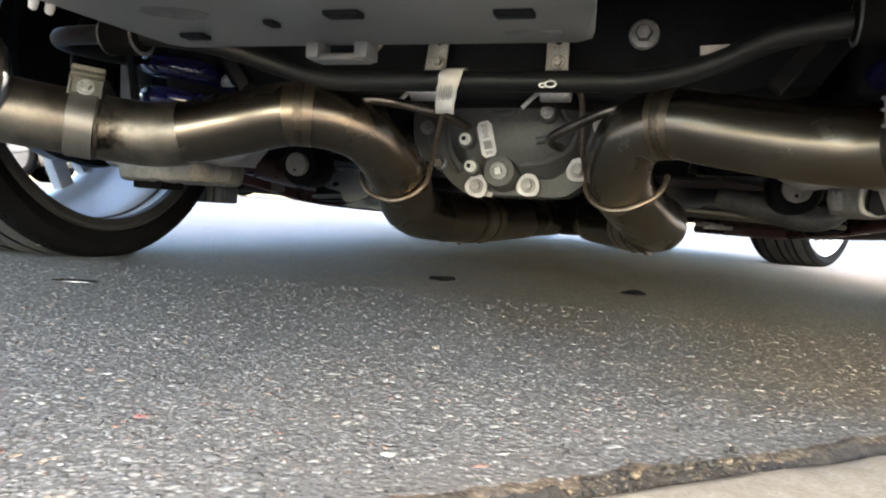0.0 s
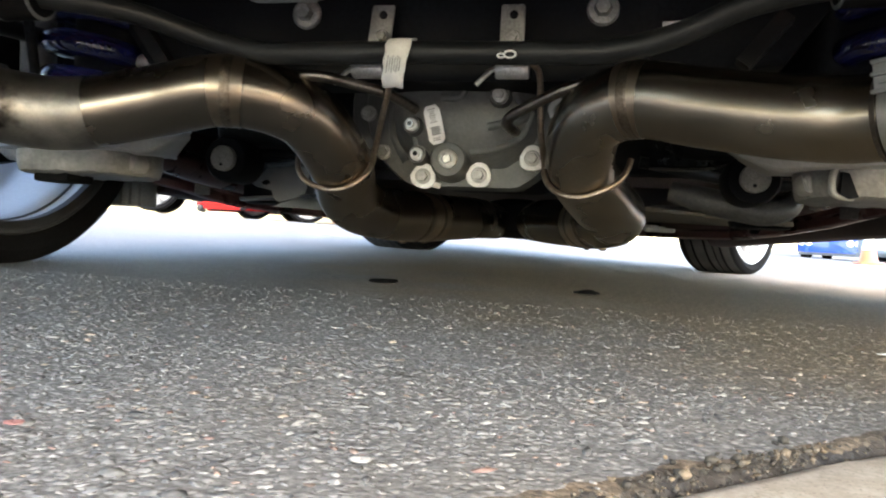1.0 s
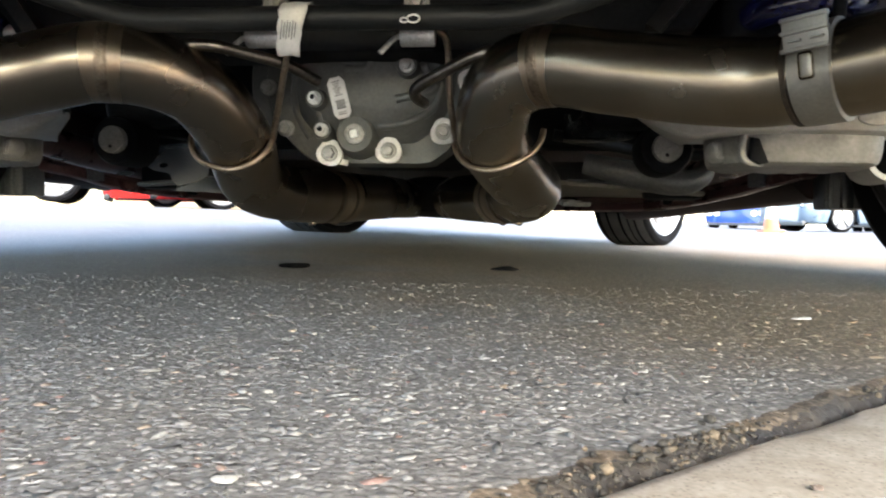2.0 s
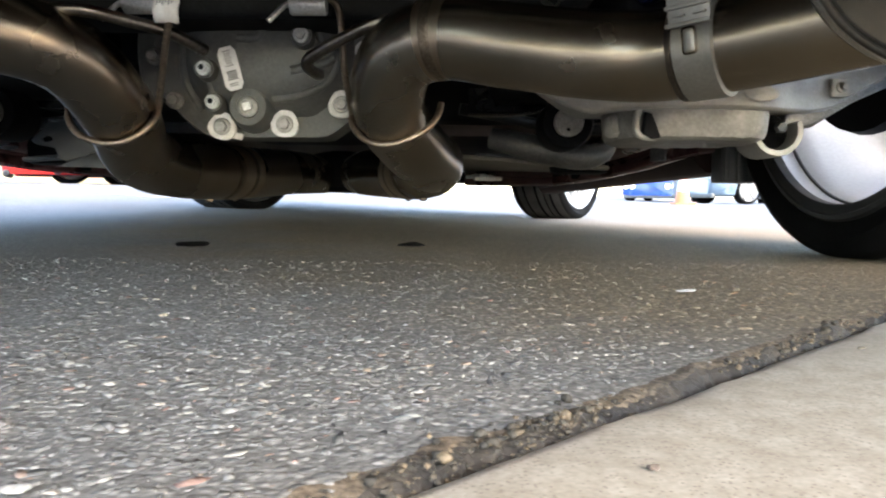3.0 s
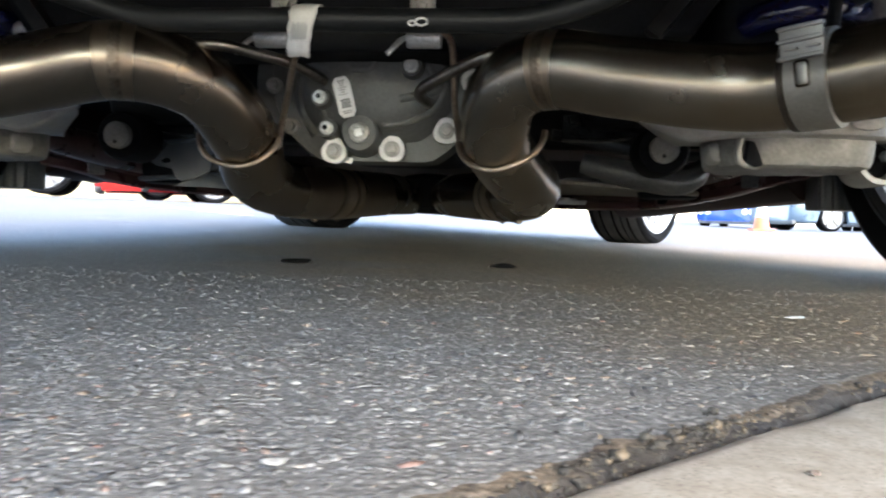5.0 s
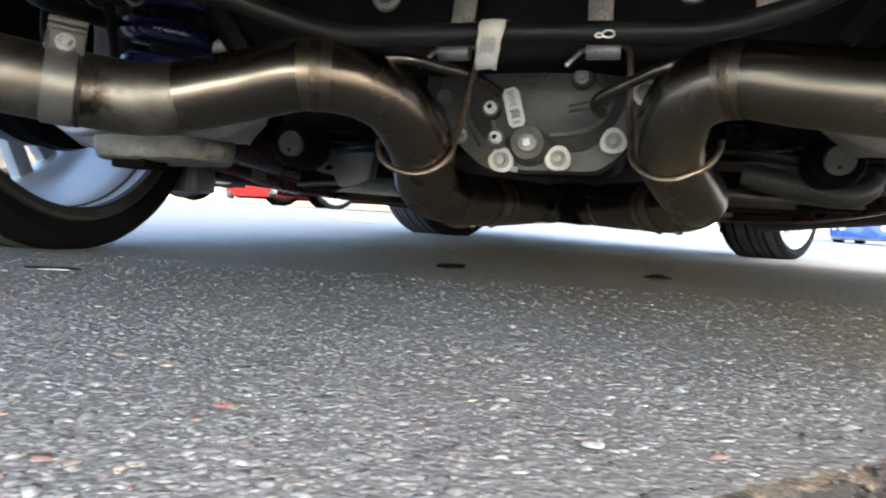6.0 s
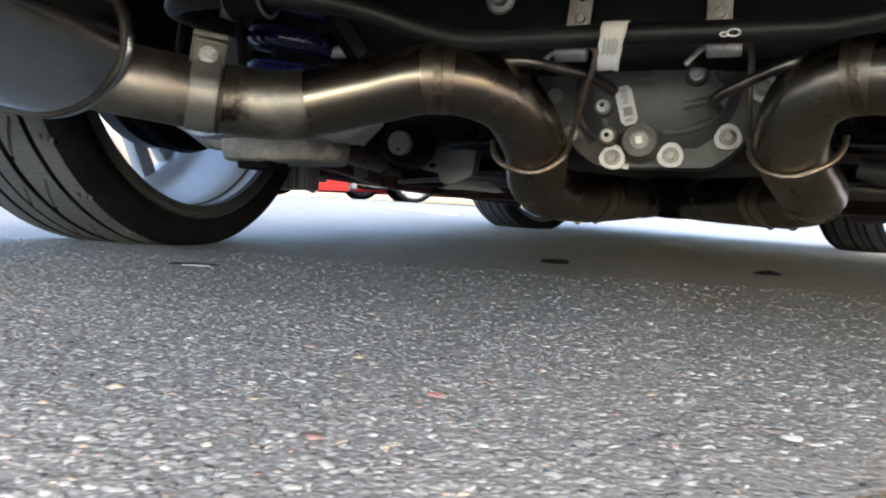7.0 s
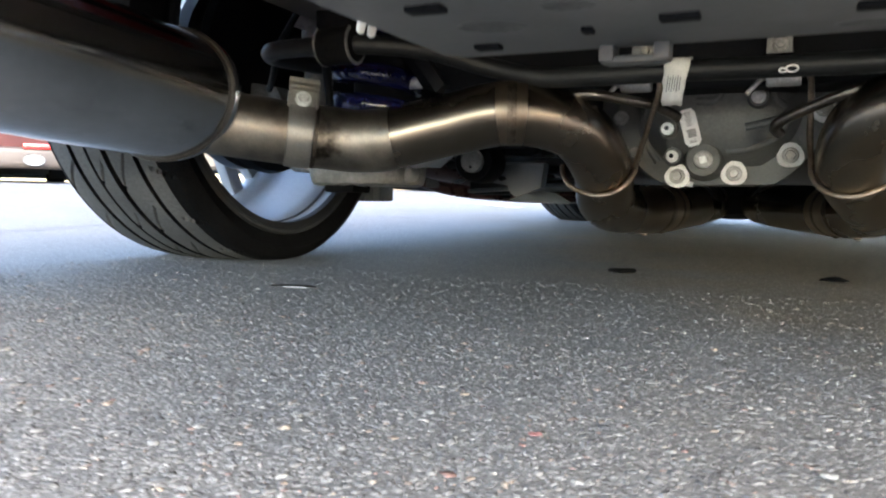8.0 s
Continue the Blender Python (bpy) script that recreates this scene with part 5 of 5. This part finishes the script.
        if s < 0:
            outer = [(-0.380, 0.147), (-0.372, 0.156), (-0.361, 0.165), (-0.355, 0.1745), (-0.330, 0.176), (-0.283, 0.1735), (-0.284, 0.152), (-0.290, 0.134), (-0.310, 0.124), (-0.333, 0.118), (-0.342, 0.124), (-0.347, 0.137), (-0.358, 0.1395), (-0.371, 0.1415)]
            hole = [(-0.366, 0.1505), (-0.360, 0.1545), (-0.351, 0.1530), (-0.349, 0.1485), (-0.356, 0.1455), (-0.363, 0.1462)]
            edges = []
            for loop in (outer, hole):
                vs = [bm.verts.new((x, 1.248 + 0.10 * (x + 0.33), z)) for x, z in loop]
                edges += [bm.edges.new((vs[i], vs[i - 1])) for i in range(len(vs))]
            bmesh.ops.triangle_fill(bm, edges=edges, use_beauty=True, use_dissolve=False)
            ext = bmesh.ops.extrude_face_region(bm, geom=bm.faces[:])
            bmesh.ops.translate(bm, verts=[v for v in ext["geom"] if isinstance(v, bmesh.types.BMVert)], vec=(0, 0.004, 0))
            rbox(bm, (0.076, 0.030, 0.0035), pose(-0.319, 1.262, 0.1765, 0, 2, 0), 0.001)
            rbox(bm, (0.0035, 0.030, 0.040), pose(-0.285, 1.262, 0.154, 0, 8, 0), 0.001)
        else:
            pts = spline([(0.285, 1.26, 0.158), (0.330, 1.25, 0.147), (0.375, 1.245, 0.137), (0.420, 1.245, 0.131), (0.448, 1.25, 0.140), (0.462, 1.26, 0.158)], 8)
            sweep(bm, pts, [0.013 + 0.007 * math.sin(math.pi * min(1, 0.1 + i / len(pts))) for i in range(len(pts))], 20)
        bracket = part("toe_bracket", bm, BLUEPLATE if s < 0 else DULL_PRESSED, car, "pressed grey suspension bracket")
        if s < 0:
            bm = bmesh.new()
            slab(bm, [(-0.352, 0.1105), (-0.320, 0.1215), (-0.291, 0.1295), (-0.262, 0.1255), (-0.231, 0.1080), (-0.245, 0.1065), (-0.300, 0.1100)], 1.254, 1.259, 0.001)
            part("lower_flange", bm, BLUEPLATE, bracket)
        bm = bmesh.new()      # glossy black upper link with a turned lower edge
        rings = []
        for x, z, h in ((0.400, 0.232, 0.018), (0.384, 0.214, 0.030), (0.372, 0.203, 0.038), (0.358, 0.194, 0.044), (0.340, 0.189, 0.046), (0.318, 0.186, 0.044), (0.290, 0.185, 0.040), (0.250, 0.186, 0.036)):
            rings.append([bm.verts.new((s * x, 1.20 + q, z + p)) for q, p in ((-0.004, 0.0035), (-0.0065, 0.001), (-0.004, -0.0015), (0.002, -0.001), (0.006, 0.005), (0.010, h), (0.03, h), (0.03, 0.0))])
        grid_faces(bm, rings)
        bm.faces.new(rings[0])
        bm.faces.new(rings[-1])
        part("upper_link", bm, GLOSS_BLACK, car, "glossy black suspension link")
        bm = bmesh.new()
        fx, fy, fz = (-0.376, 0.930, 0.272) if s < 0 else (0.402, 1.000, 0.272)
        lathe(bm, [(0.0045, -0.026), (0.0050, -0.019), (0.0085, -0.018), (0.0090, -0.012), (0.0082, -0.011), (0.0082, 0.010), (0.0070, 0.014)], pose(fx, fy, fz, 0, -90 * s, 0), 24)
        part("link_sleeve", bm, ZINC, car, "pale zinc link sleeve beside the spring")
    bm = bmesh.new()
    rbox(bm, (1.60, 0.02, 0.27), pose(0, 1.59, 0.335), 0.004)
    part("bulkhead", bm, BLACK, car, "black bulkhead ahead of the axle")
    # front crossmember
    bm = bmesh.new()
    rbox(bm, (1.1, 0.30, 0.06), pose(0, 3.55, 0.165), 0.02)
    part("front_subframe", bm, BLACK, car, "black front subframe")
    # pale panel behind the boot floor, with slots and a tow loop
    bm = bmesh.new()
    outline = [(-0.132, 0.5195), (0.158, 0.5225), (0.168, 0.513), (0.176, 0.44), (0.178, 0.02), (-0.150, 0.02), (-0.145, 0.34), (-0.142, 0.505)]
    slab(bm, outline, 0.2175, 0.2425, 0.006, "z")
    panel = part("rear_panel", bm, GREYPLATE, car, "pale grey panel under the bumper with slots")
    for x, y, w in ((0.034, 0.438, 0.022), (0.132, 0.446, 0.022), (-0.095, 0.479, 0.018), (-0.021, 0.453, 0.007), (-0.092, 0.374, 0.022)):
        bm = bmesh.new()
        rbox(bm, (w, 0.012, 0.004), pose(x, y, 0.2165), 0.0015)
        part("slot", bm, BLACK, panel, "dark slot")
    for x, y, w, d, turn in ((-0.074, 0.428, 0.044, 0.030, 25), (0.132, 0.492, 0.036, 0.014, 0), (-0.020, 0.396, 0.030, 0.020, 10), (0.085, 0.380, 0.040, 0.022, -12), (0.020, 0.345, 0.034, 0.018, 0), (-0.110, 0.335, 0.036, 0.016, 15)):
        bm = bmesh.new()      # shallow dimple, drawn as a thin darker patch
        rnd = random.Random(int((x + 1) * 900))
        k = [rnd.uniform(0.8, 1.12) for _ in range(22)]
        rings = [[bm.verts.new(pose(x, y, 0.2172, 0, 0, turn) @ Vector((w / 2 * r * k[i] * math.cos(2 * math.pi * i / 22), d / 2 * r * k[i] * math.sin(2 * math.pi * i / 22), h))) for i in range(22)] for r, h in ((1.0, 0.0006), (0.97, 0.0), (0.7, 0.0001), (0.3, 0.0002))]
        grid_faces(bm, rings)
        bm.faces.new(rings[-1])
        part("dimple", bm, PATCH, panel, "dark grey dimple")
    bm = bmesh.new()
    rbox(bm, (0.040, 0.018, 0.005), pose(-0.003, 0.516, 0.2085), 0.002)
    for x in (-0.021, 0.015):
        rbox(bm, (0.010, 0.020, 0.015), pose(x, 0.515, 0.2145), 0.002)
    part("tow_loop", bm, GREYPLATE, panel, "pale loop under the panel")
    for x, y in ((-0.1445, 0.394), (-0.1435, 0.405)):
        bm = bmesh.new()
        lathe(bm, [(0.0006, -0.005), (0.0024, -0.004), (0.0028, 0.0), (0.0024, 0.005)], pose(x, y, 0.2165, 0, 12, 0), 14)
        part("peg", bm, PAPER, panel, "small white plastic peg")


underbody()


def coupe_body(paint, parent, y0=0.02, length=4.75, width=0.935, roof=1.36, low=0.20, axles=(AXLE_Y, FRONT_Y), arch=0.372):
    """The shell of a two-door car over the wheels: sides, bonnet, roof and boot."""
    bm = bmesh.new()
    rows = []
    n = 76
    for i in range(n):
        t = i / (n - 1)
        y = y0 + length * t
        nose = min(1, t / 0.05, (1 - t) / 0.06)
        w = width * (0.80 + 0.20 * math.sqrt(max(0, min(1, nose)))) * (1 - 0.05 * max(0, t - 0.85) / 0.15)
        belt = 0.94 - 0.10 * max(0, t - 0.5) / 0.5 - 0.02 * (1 - min(1, t / 0.1))
        cab = max(0, min(1, (t - 0.08) / 0.24)) * max(0, min(1, (0.68 - t) / 0.20))
        cab = cab * cab * (3 - 2 * cab)
        top = belt + 0.03 + (roof - belt - 0.03) * cab
        hw = w * 0.86 - 0.16 * cab
        zb = low + (0.13 * max(0, 1 - t / 0.09) if t < 0.09 else 0.05 * max(0, (t - 0.92) / 0.08))
        col = [(w - 0.06, zb), (w - 0.01, zb + 0.05), (w, zb + 0.20), (w + 0.005, 0.58), (w, 0.72), (w - 0.02, 0.82), (w - 0.06, belt), (w * 0.9, belt + 0.01), (hw + 0.02, top - 0.05 * cab - 0.008), (hw * 0.8, top - 0.01), (hw * 0.4, top + 0.008), (0, top + 0.012)]
        row = []
        for x, z in col + [(-x, z) for x, z in col[:-1][::-1]]:
            if abs(x) > 0.55:
                for ay in axles:
                    if abs(y - ay) < arch:
                        z = max(z, AXLE_Z + math.sqrt(arch ** 2 - (y - ay) ** 2))
            row.append(bm.verts.new((x, y, z)))
        rows.append(row)
    grid_faces(bm, rows, False)
    bm.faces.new(rows[0])
    bm.faces.new(rows[-1])
    body = part("body", bm, paint, parent, "glossy painted body shell")
    body.data.materials.append(GLASS)
    mi = np.zeros(len(body.data.polygons), dtype=np.int32)
    for f in body.data.polygons:
        c, nn = f.center, f.normal
        if c.z > 0.99 and abs(nn.z) < 0.86 and roof - 0.06 > c.z:
            mi[f.index] = 1
    body.data.polygons.foreach_set("material_index", mi)
    return body


coupe_body(BODY_RED, car)
for s in (-1, 1):
    bm = bmesh.new()
    rbox(bm, (0.34, 0.03, 0.09), pose(s * 0.62, 0.03, 0.80), 0.01)
    part("tail_light", bm, mat("red_lens", (0.25, 0.01, 0.01), (0.35, 0.015, 0.015), 0.15), car, "dark red tail light")


# ---- other parked cars ----
def parked_car(x, y, turn, paint, label, low=0.20, round_lights=False, bumper=None, skirt=False):
    ob = tagged(new("parked_car"), label, "car", "cars parked across the lot")
    ob.matrix_world = pose(x, y, lot(x, y) - 0.002, 0, 0, turn)
    coupe_body(paint, ob, -2.3, 4.6, 0.90, 1.45, low, (-1.35, 1.35), 0.36)
    for s in (-1, 1):
        for ay in (-1.35, 1.35):
            m = pose(0, ay, 0.325) @ Matrix.Rotation(radians(90 * s), 4, "Y")
            bm = bmesh.new()
            lathe(bm, [(0.20, 0.66), (0.30, 0.65), (0.325, 0.67), (0.325, 0.85), (0.305, 0.875), (0.272, 0.87), (0.262, 0.84)], m, 40)
            tyre = part("wheel", bm, RUBBER, ob, "black tyre on a silver wheel")
            bm = bmesh.new()
            lathe(bm, [(0.270, 0.855), (0.262, 0.874), (0.245, 0.85), (0.05, 0.862), (0.01, 0.865)], m, 32)
            for k in range(5):
                rbox(bm, (0.22, 0.05, 0.02), m @ Matrix.Rotation(2 * math.pi * k / 5, 4, "Z") @ pose(0.135, 0, 0.866), 0.006)
            part("rim", bm, PARKED_RIM, tyre)
    bm = bmesh.new()
    rbox(bm, (1.5, 4.2, 0.05), pose(0, 0, low + 0.04), 0.02)
    part("underside", bm, BLACK, ob, "dark underside")
    bm = bmesh.new()
    rbox(bm, (1.55, 0.10, 0.10), pose(0, 2.24, low + 0.02), 0.03)
    part("front_lip", bm, PLASTIC, ob, "dark plastic lower lip")
    for s in (-1, 1):
        if round_lights:
            for k in (0, 1):
                bm = bmesh.new()
                lathe(bm, [(0.085, -0.04), (0.085, 0.03), (0.07, 0.04), (0.02, 0.045)], pose(s * (0.50 + 0.19 * k), 2.27, 0.44, -90), 28)
                part("headlight", bm, WHITE_LABEL, ob, "round pale headlight")
        else:
            bm = bmesh.new()
            rbox(bm, (0.30, 0.06, 0.12), pose(s * 0.60, 2.26, 0.62), 0.02)
            part("headlight", bm, WHITE_LABEL, ob, "pale headlight")
        bm = bmesh.new()
        rbox(bm, (0.30, 0.05, 0.14), pose(s * 0.62, -2.27, 0.78), 0.02)
        part("tail_light", bm, BRIGHT_RED, ob, "red tail light")
    if skirt:
        for s in (-1, 1):
            bm = bmesh.new()
            rbox(bm, (0.05, 4.36, 0.30), pose(s * 0.895, 0, low + 0.15), 0.02)
            part("side_skirt", bm, paint, ob)
    if bumper:
        bm = bmesh.new()
        rbox(bm, (1.70, 0.16, 0.20), pose(0, -2.27, 0.19), 0.05, 3)
        part("rear_bumper", bm, bumper, ob, "pale beige-silver rear bumper")
        bm = bmesh.new()
        rbox(bm, (0.34, 0.03, 0.05), pose(0.60, -2.35, 0.30), 0.01)
        part("reflector", bm, BRIGHT_RED, ob, "red reflector strip")
        for s in (-1, 1):
            bm = bmesh.new()
            lathe(bm, [(0.055, 0.06), (0.062, 0.07), (0.062, -0.05), (0.05, -0.05), (0.048, 0.05)], pose(s * 0.52, -2.36, 0.17, 90) @ Matrix.Diagonal((1.5, 0.9, 1, 1)), 32)
            part("exhaust_tip", bm, BOLT_DARK, ob, "oval chrome exhaust tip")
    return ob


PARKED_RIM = mat("dusty_alloy", (0.13, 0.132, 0.136), (0.20, 0.203, 0.208), 0.4, 0.6, 6, 200, 0.05, 0.5, 0.05)
SILVER = mat("silver_car_paint", (0.14, 0.138, 0.134), (0.19, 0.187, 0.18), 0.3, 0.5, 3, 300, 0.02, 0.5, 0.03, 0.8)
BRIGHT_RED = mat("bright_red_paint", (0.6, 0.025, 0.02), (0.68, 0.035, 0.03), 0.25, 0, 3, 300, 0.02, 0.5, 0.03, 0.8)
BLUE_PAINT = mat("bright_blue_paint", (0.010, 0.055, 0.30), (0.014, 0.075, 0.38), 0.25, 0.1, 3, 300, 0.02, 0.5, 0.03, 0.8)
PALE_BLUE = mat("pale_blue_paint", (0.07, 0.11, 0.16), (0.09, 0.135, 0.185), 0.3, 0.2, 3, 300, 0.02, 0.5, 0.03, 0.8)


def traffic_cone(x, y):
    z = lot(x, y)
    cone = tagged(new("traffic_cone"), "orange traffic cone with white bands", "cone")
    cone.matrix_world = pose(x, y, z)
    orange = mat("cone_orange", (0.50, 0.12, 0.04), (0.58, 0.16, 0.06), 0.55)
    bm = bmesh.new()
    rbox(bm, (0.37, 0.37, 0.035), pose(0, 0, 0.0175), 0.01)
    lathe(bm, [(0.14, 0.035), (0.03, 0.70), (0.02, 0.71)], pose(0, 0, 0), 36)
    part("cone_body", bm, orange, cone)
    for z0, z1 in ((0.24, 0.44), (0.50, 0.60)):
        bm = bmesh.new()
        lathe(bm, [(0.143 - 0.1654 * (z0 - 0.035), z0), (0.143 - 0.1654 * (z1 - 0.035), z1)], pose(0, 0, 0), 36)
        part("band", bm, LINE, cone, "white reflective band")


BROWN_RED = mat("brownish_red_paint", (0.07, 0.02, 0.017), (0.10, 0.03, 0.025), 0.35, 0.1, 3, 300, 0.02, 0.5, 0.05, 0.5)
BUMPER = mat("beige_silver_bumper", (0.065, 0.05, 0.042), (0.09, 0.072, 0.061), 0.45, 0.2, 3, 300, 0.05)
BEIGE = mat("beige_paint", (0.12, 0.104, 0.084), (0.16, 0.142, 0.118), 0.4, 0.2, 3, 300, 0.02, 0.5, 0.05, 0.5)
parked_car(-4.77, 13.12, 118, BRIGHT_RED, "bright red sports car parked across the lot", 0.13, skirt=True)
parked_car(-3.19, 11.62, 118, SILVER, "silver car with bright wheels parked beside the red one", 0.20)
parked_car(-6.91, 8.52, 118, BEIGE, "beige car parked across the lot", 0.20)
parked_car(-8.5, 5.79, 53, BROWN_RED, "brownish red car with a silver bumper and chrome exhaust", 0.10, False, BUMPER)
parked_car(7.3, 23.5, 153, BLUE_PAINT, "bright blue sports car with round headlights", 0.13, True)
parked_car(8.3, 18.2, 107, PALE_BLUE, "pale blue car parked beyond the cone", 0.17)
parked_car(11.2, 23.0, 150, SILVER, "silver car parked at the far end of the row", 0.15)
parked_car(4.4, 25.5, 160, BEIGE, "beige car parked beside the blue one", 0.2)
traffic_cone(4.6, 13.5)


def verge():
    """Dry grass beyond the parked cars."""
    bm = bmesh.new()
    u, n = Vector((-0.88, -0.47, 0)), Vector((-0.47, 0.88, 0))
    rows = []
    for b in [15.6, 15.7, 17, 20, 26, 40, 70]:
        row = []
        for a in range(-9, 62, 3):
            p = u * a + n * b
            row.append(bm.verts.new((p.x, p.y, lot(p.x, p.y) + {15.6: -0.02, 15.7: 0.06, 17: 0.25, 20: 0.6, 26: 1.1, 40: 2.0, 70: 3.0}[b])))
        rows.append(row)
    grid_faces(bm, rows, False)
    grass = mat("dry_grass", (0.36, 0.28, 0.13), (0.50, 0.40, 0.21), 0.9, 0, 3, 60, 0.5, 0.6, 0.3)
    tagged(part("verge", bm, grass), "dry yellowish grass verge beyond the parked cars", "grass", kind="structure")


verge()


def strip(name, pts, width, material, label, category, lift):
    """A thin painted or worn strip lying on the ground."""
    bm = bmesh.new()
    p = spline([(x, y, 0) for x, y in pts], 12)
    rows = []
    for i, q in enumerate(p):
        d = (p[min(i + 1, len(p) - 1)] - p[max(i - 1, 0)]).normalized()
        side = Vector((-d.y, d.x, 0))
        w = width * (1 + 0.3 * noise.noise((q.x * 9, q.y * 9, 1)))
        rows.append([bm.verts.new((q.x + side.x * k * w, q.y + side.y * k * w, lot(q.x, q.y) + lift)) for k in (-0.5, 0.5)])
    grid_faces(bm, rows, False)
    return tagged(part(name, bm, material), label, category, kind="structure")


strip("bay_line", [(-3.4, 6.6), (-2.71, 6.02), (-1.93, 5.36), (-1.6, 5.08)], 0.07, LINE, "worn white parking bay line", "line", 0.006)
strip("crack", [(-1.66, 0.9), (-1.70, 1.24), (-1.73, 1.41), (-1.76, 1.60), (-1.85, 2.0), (-1.9, 2.6)], 0.012, JOINT_AND_SHADE, "thin dark crack in the asphalt", "crack", 0.004)
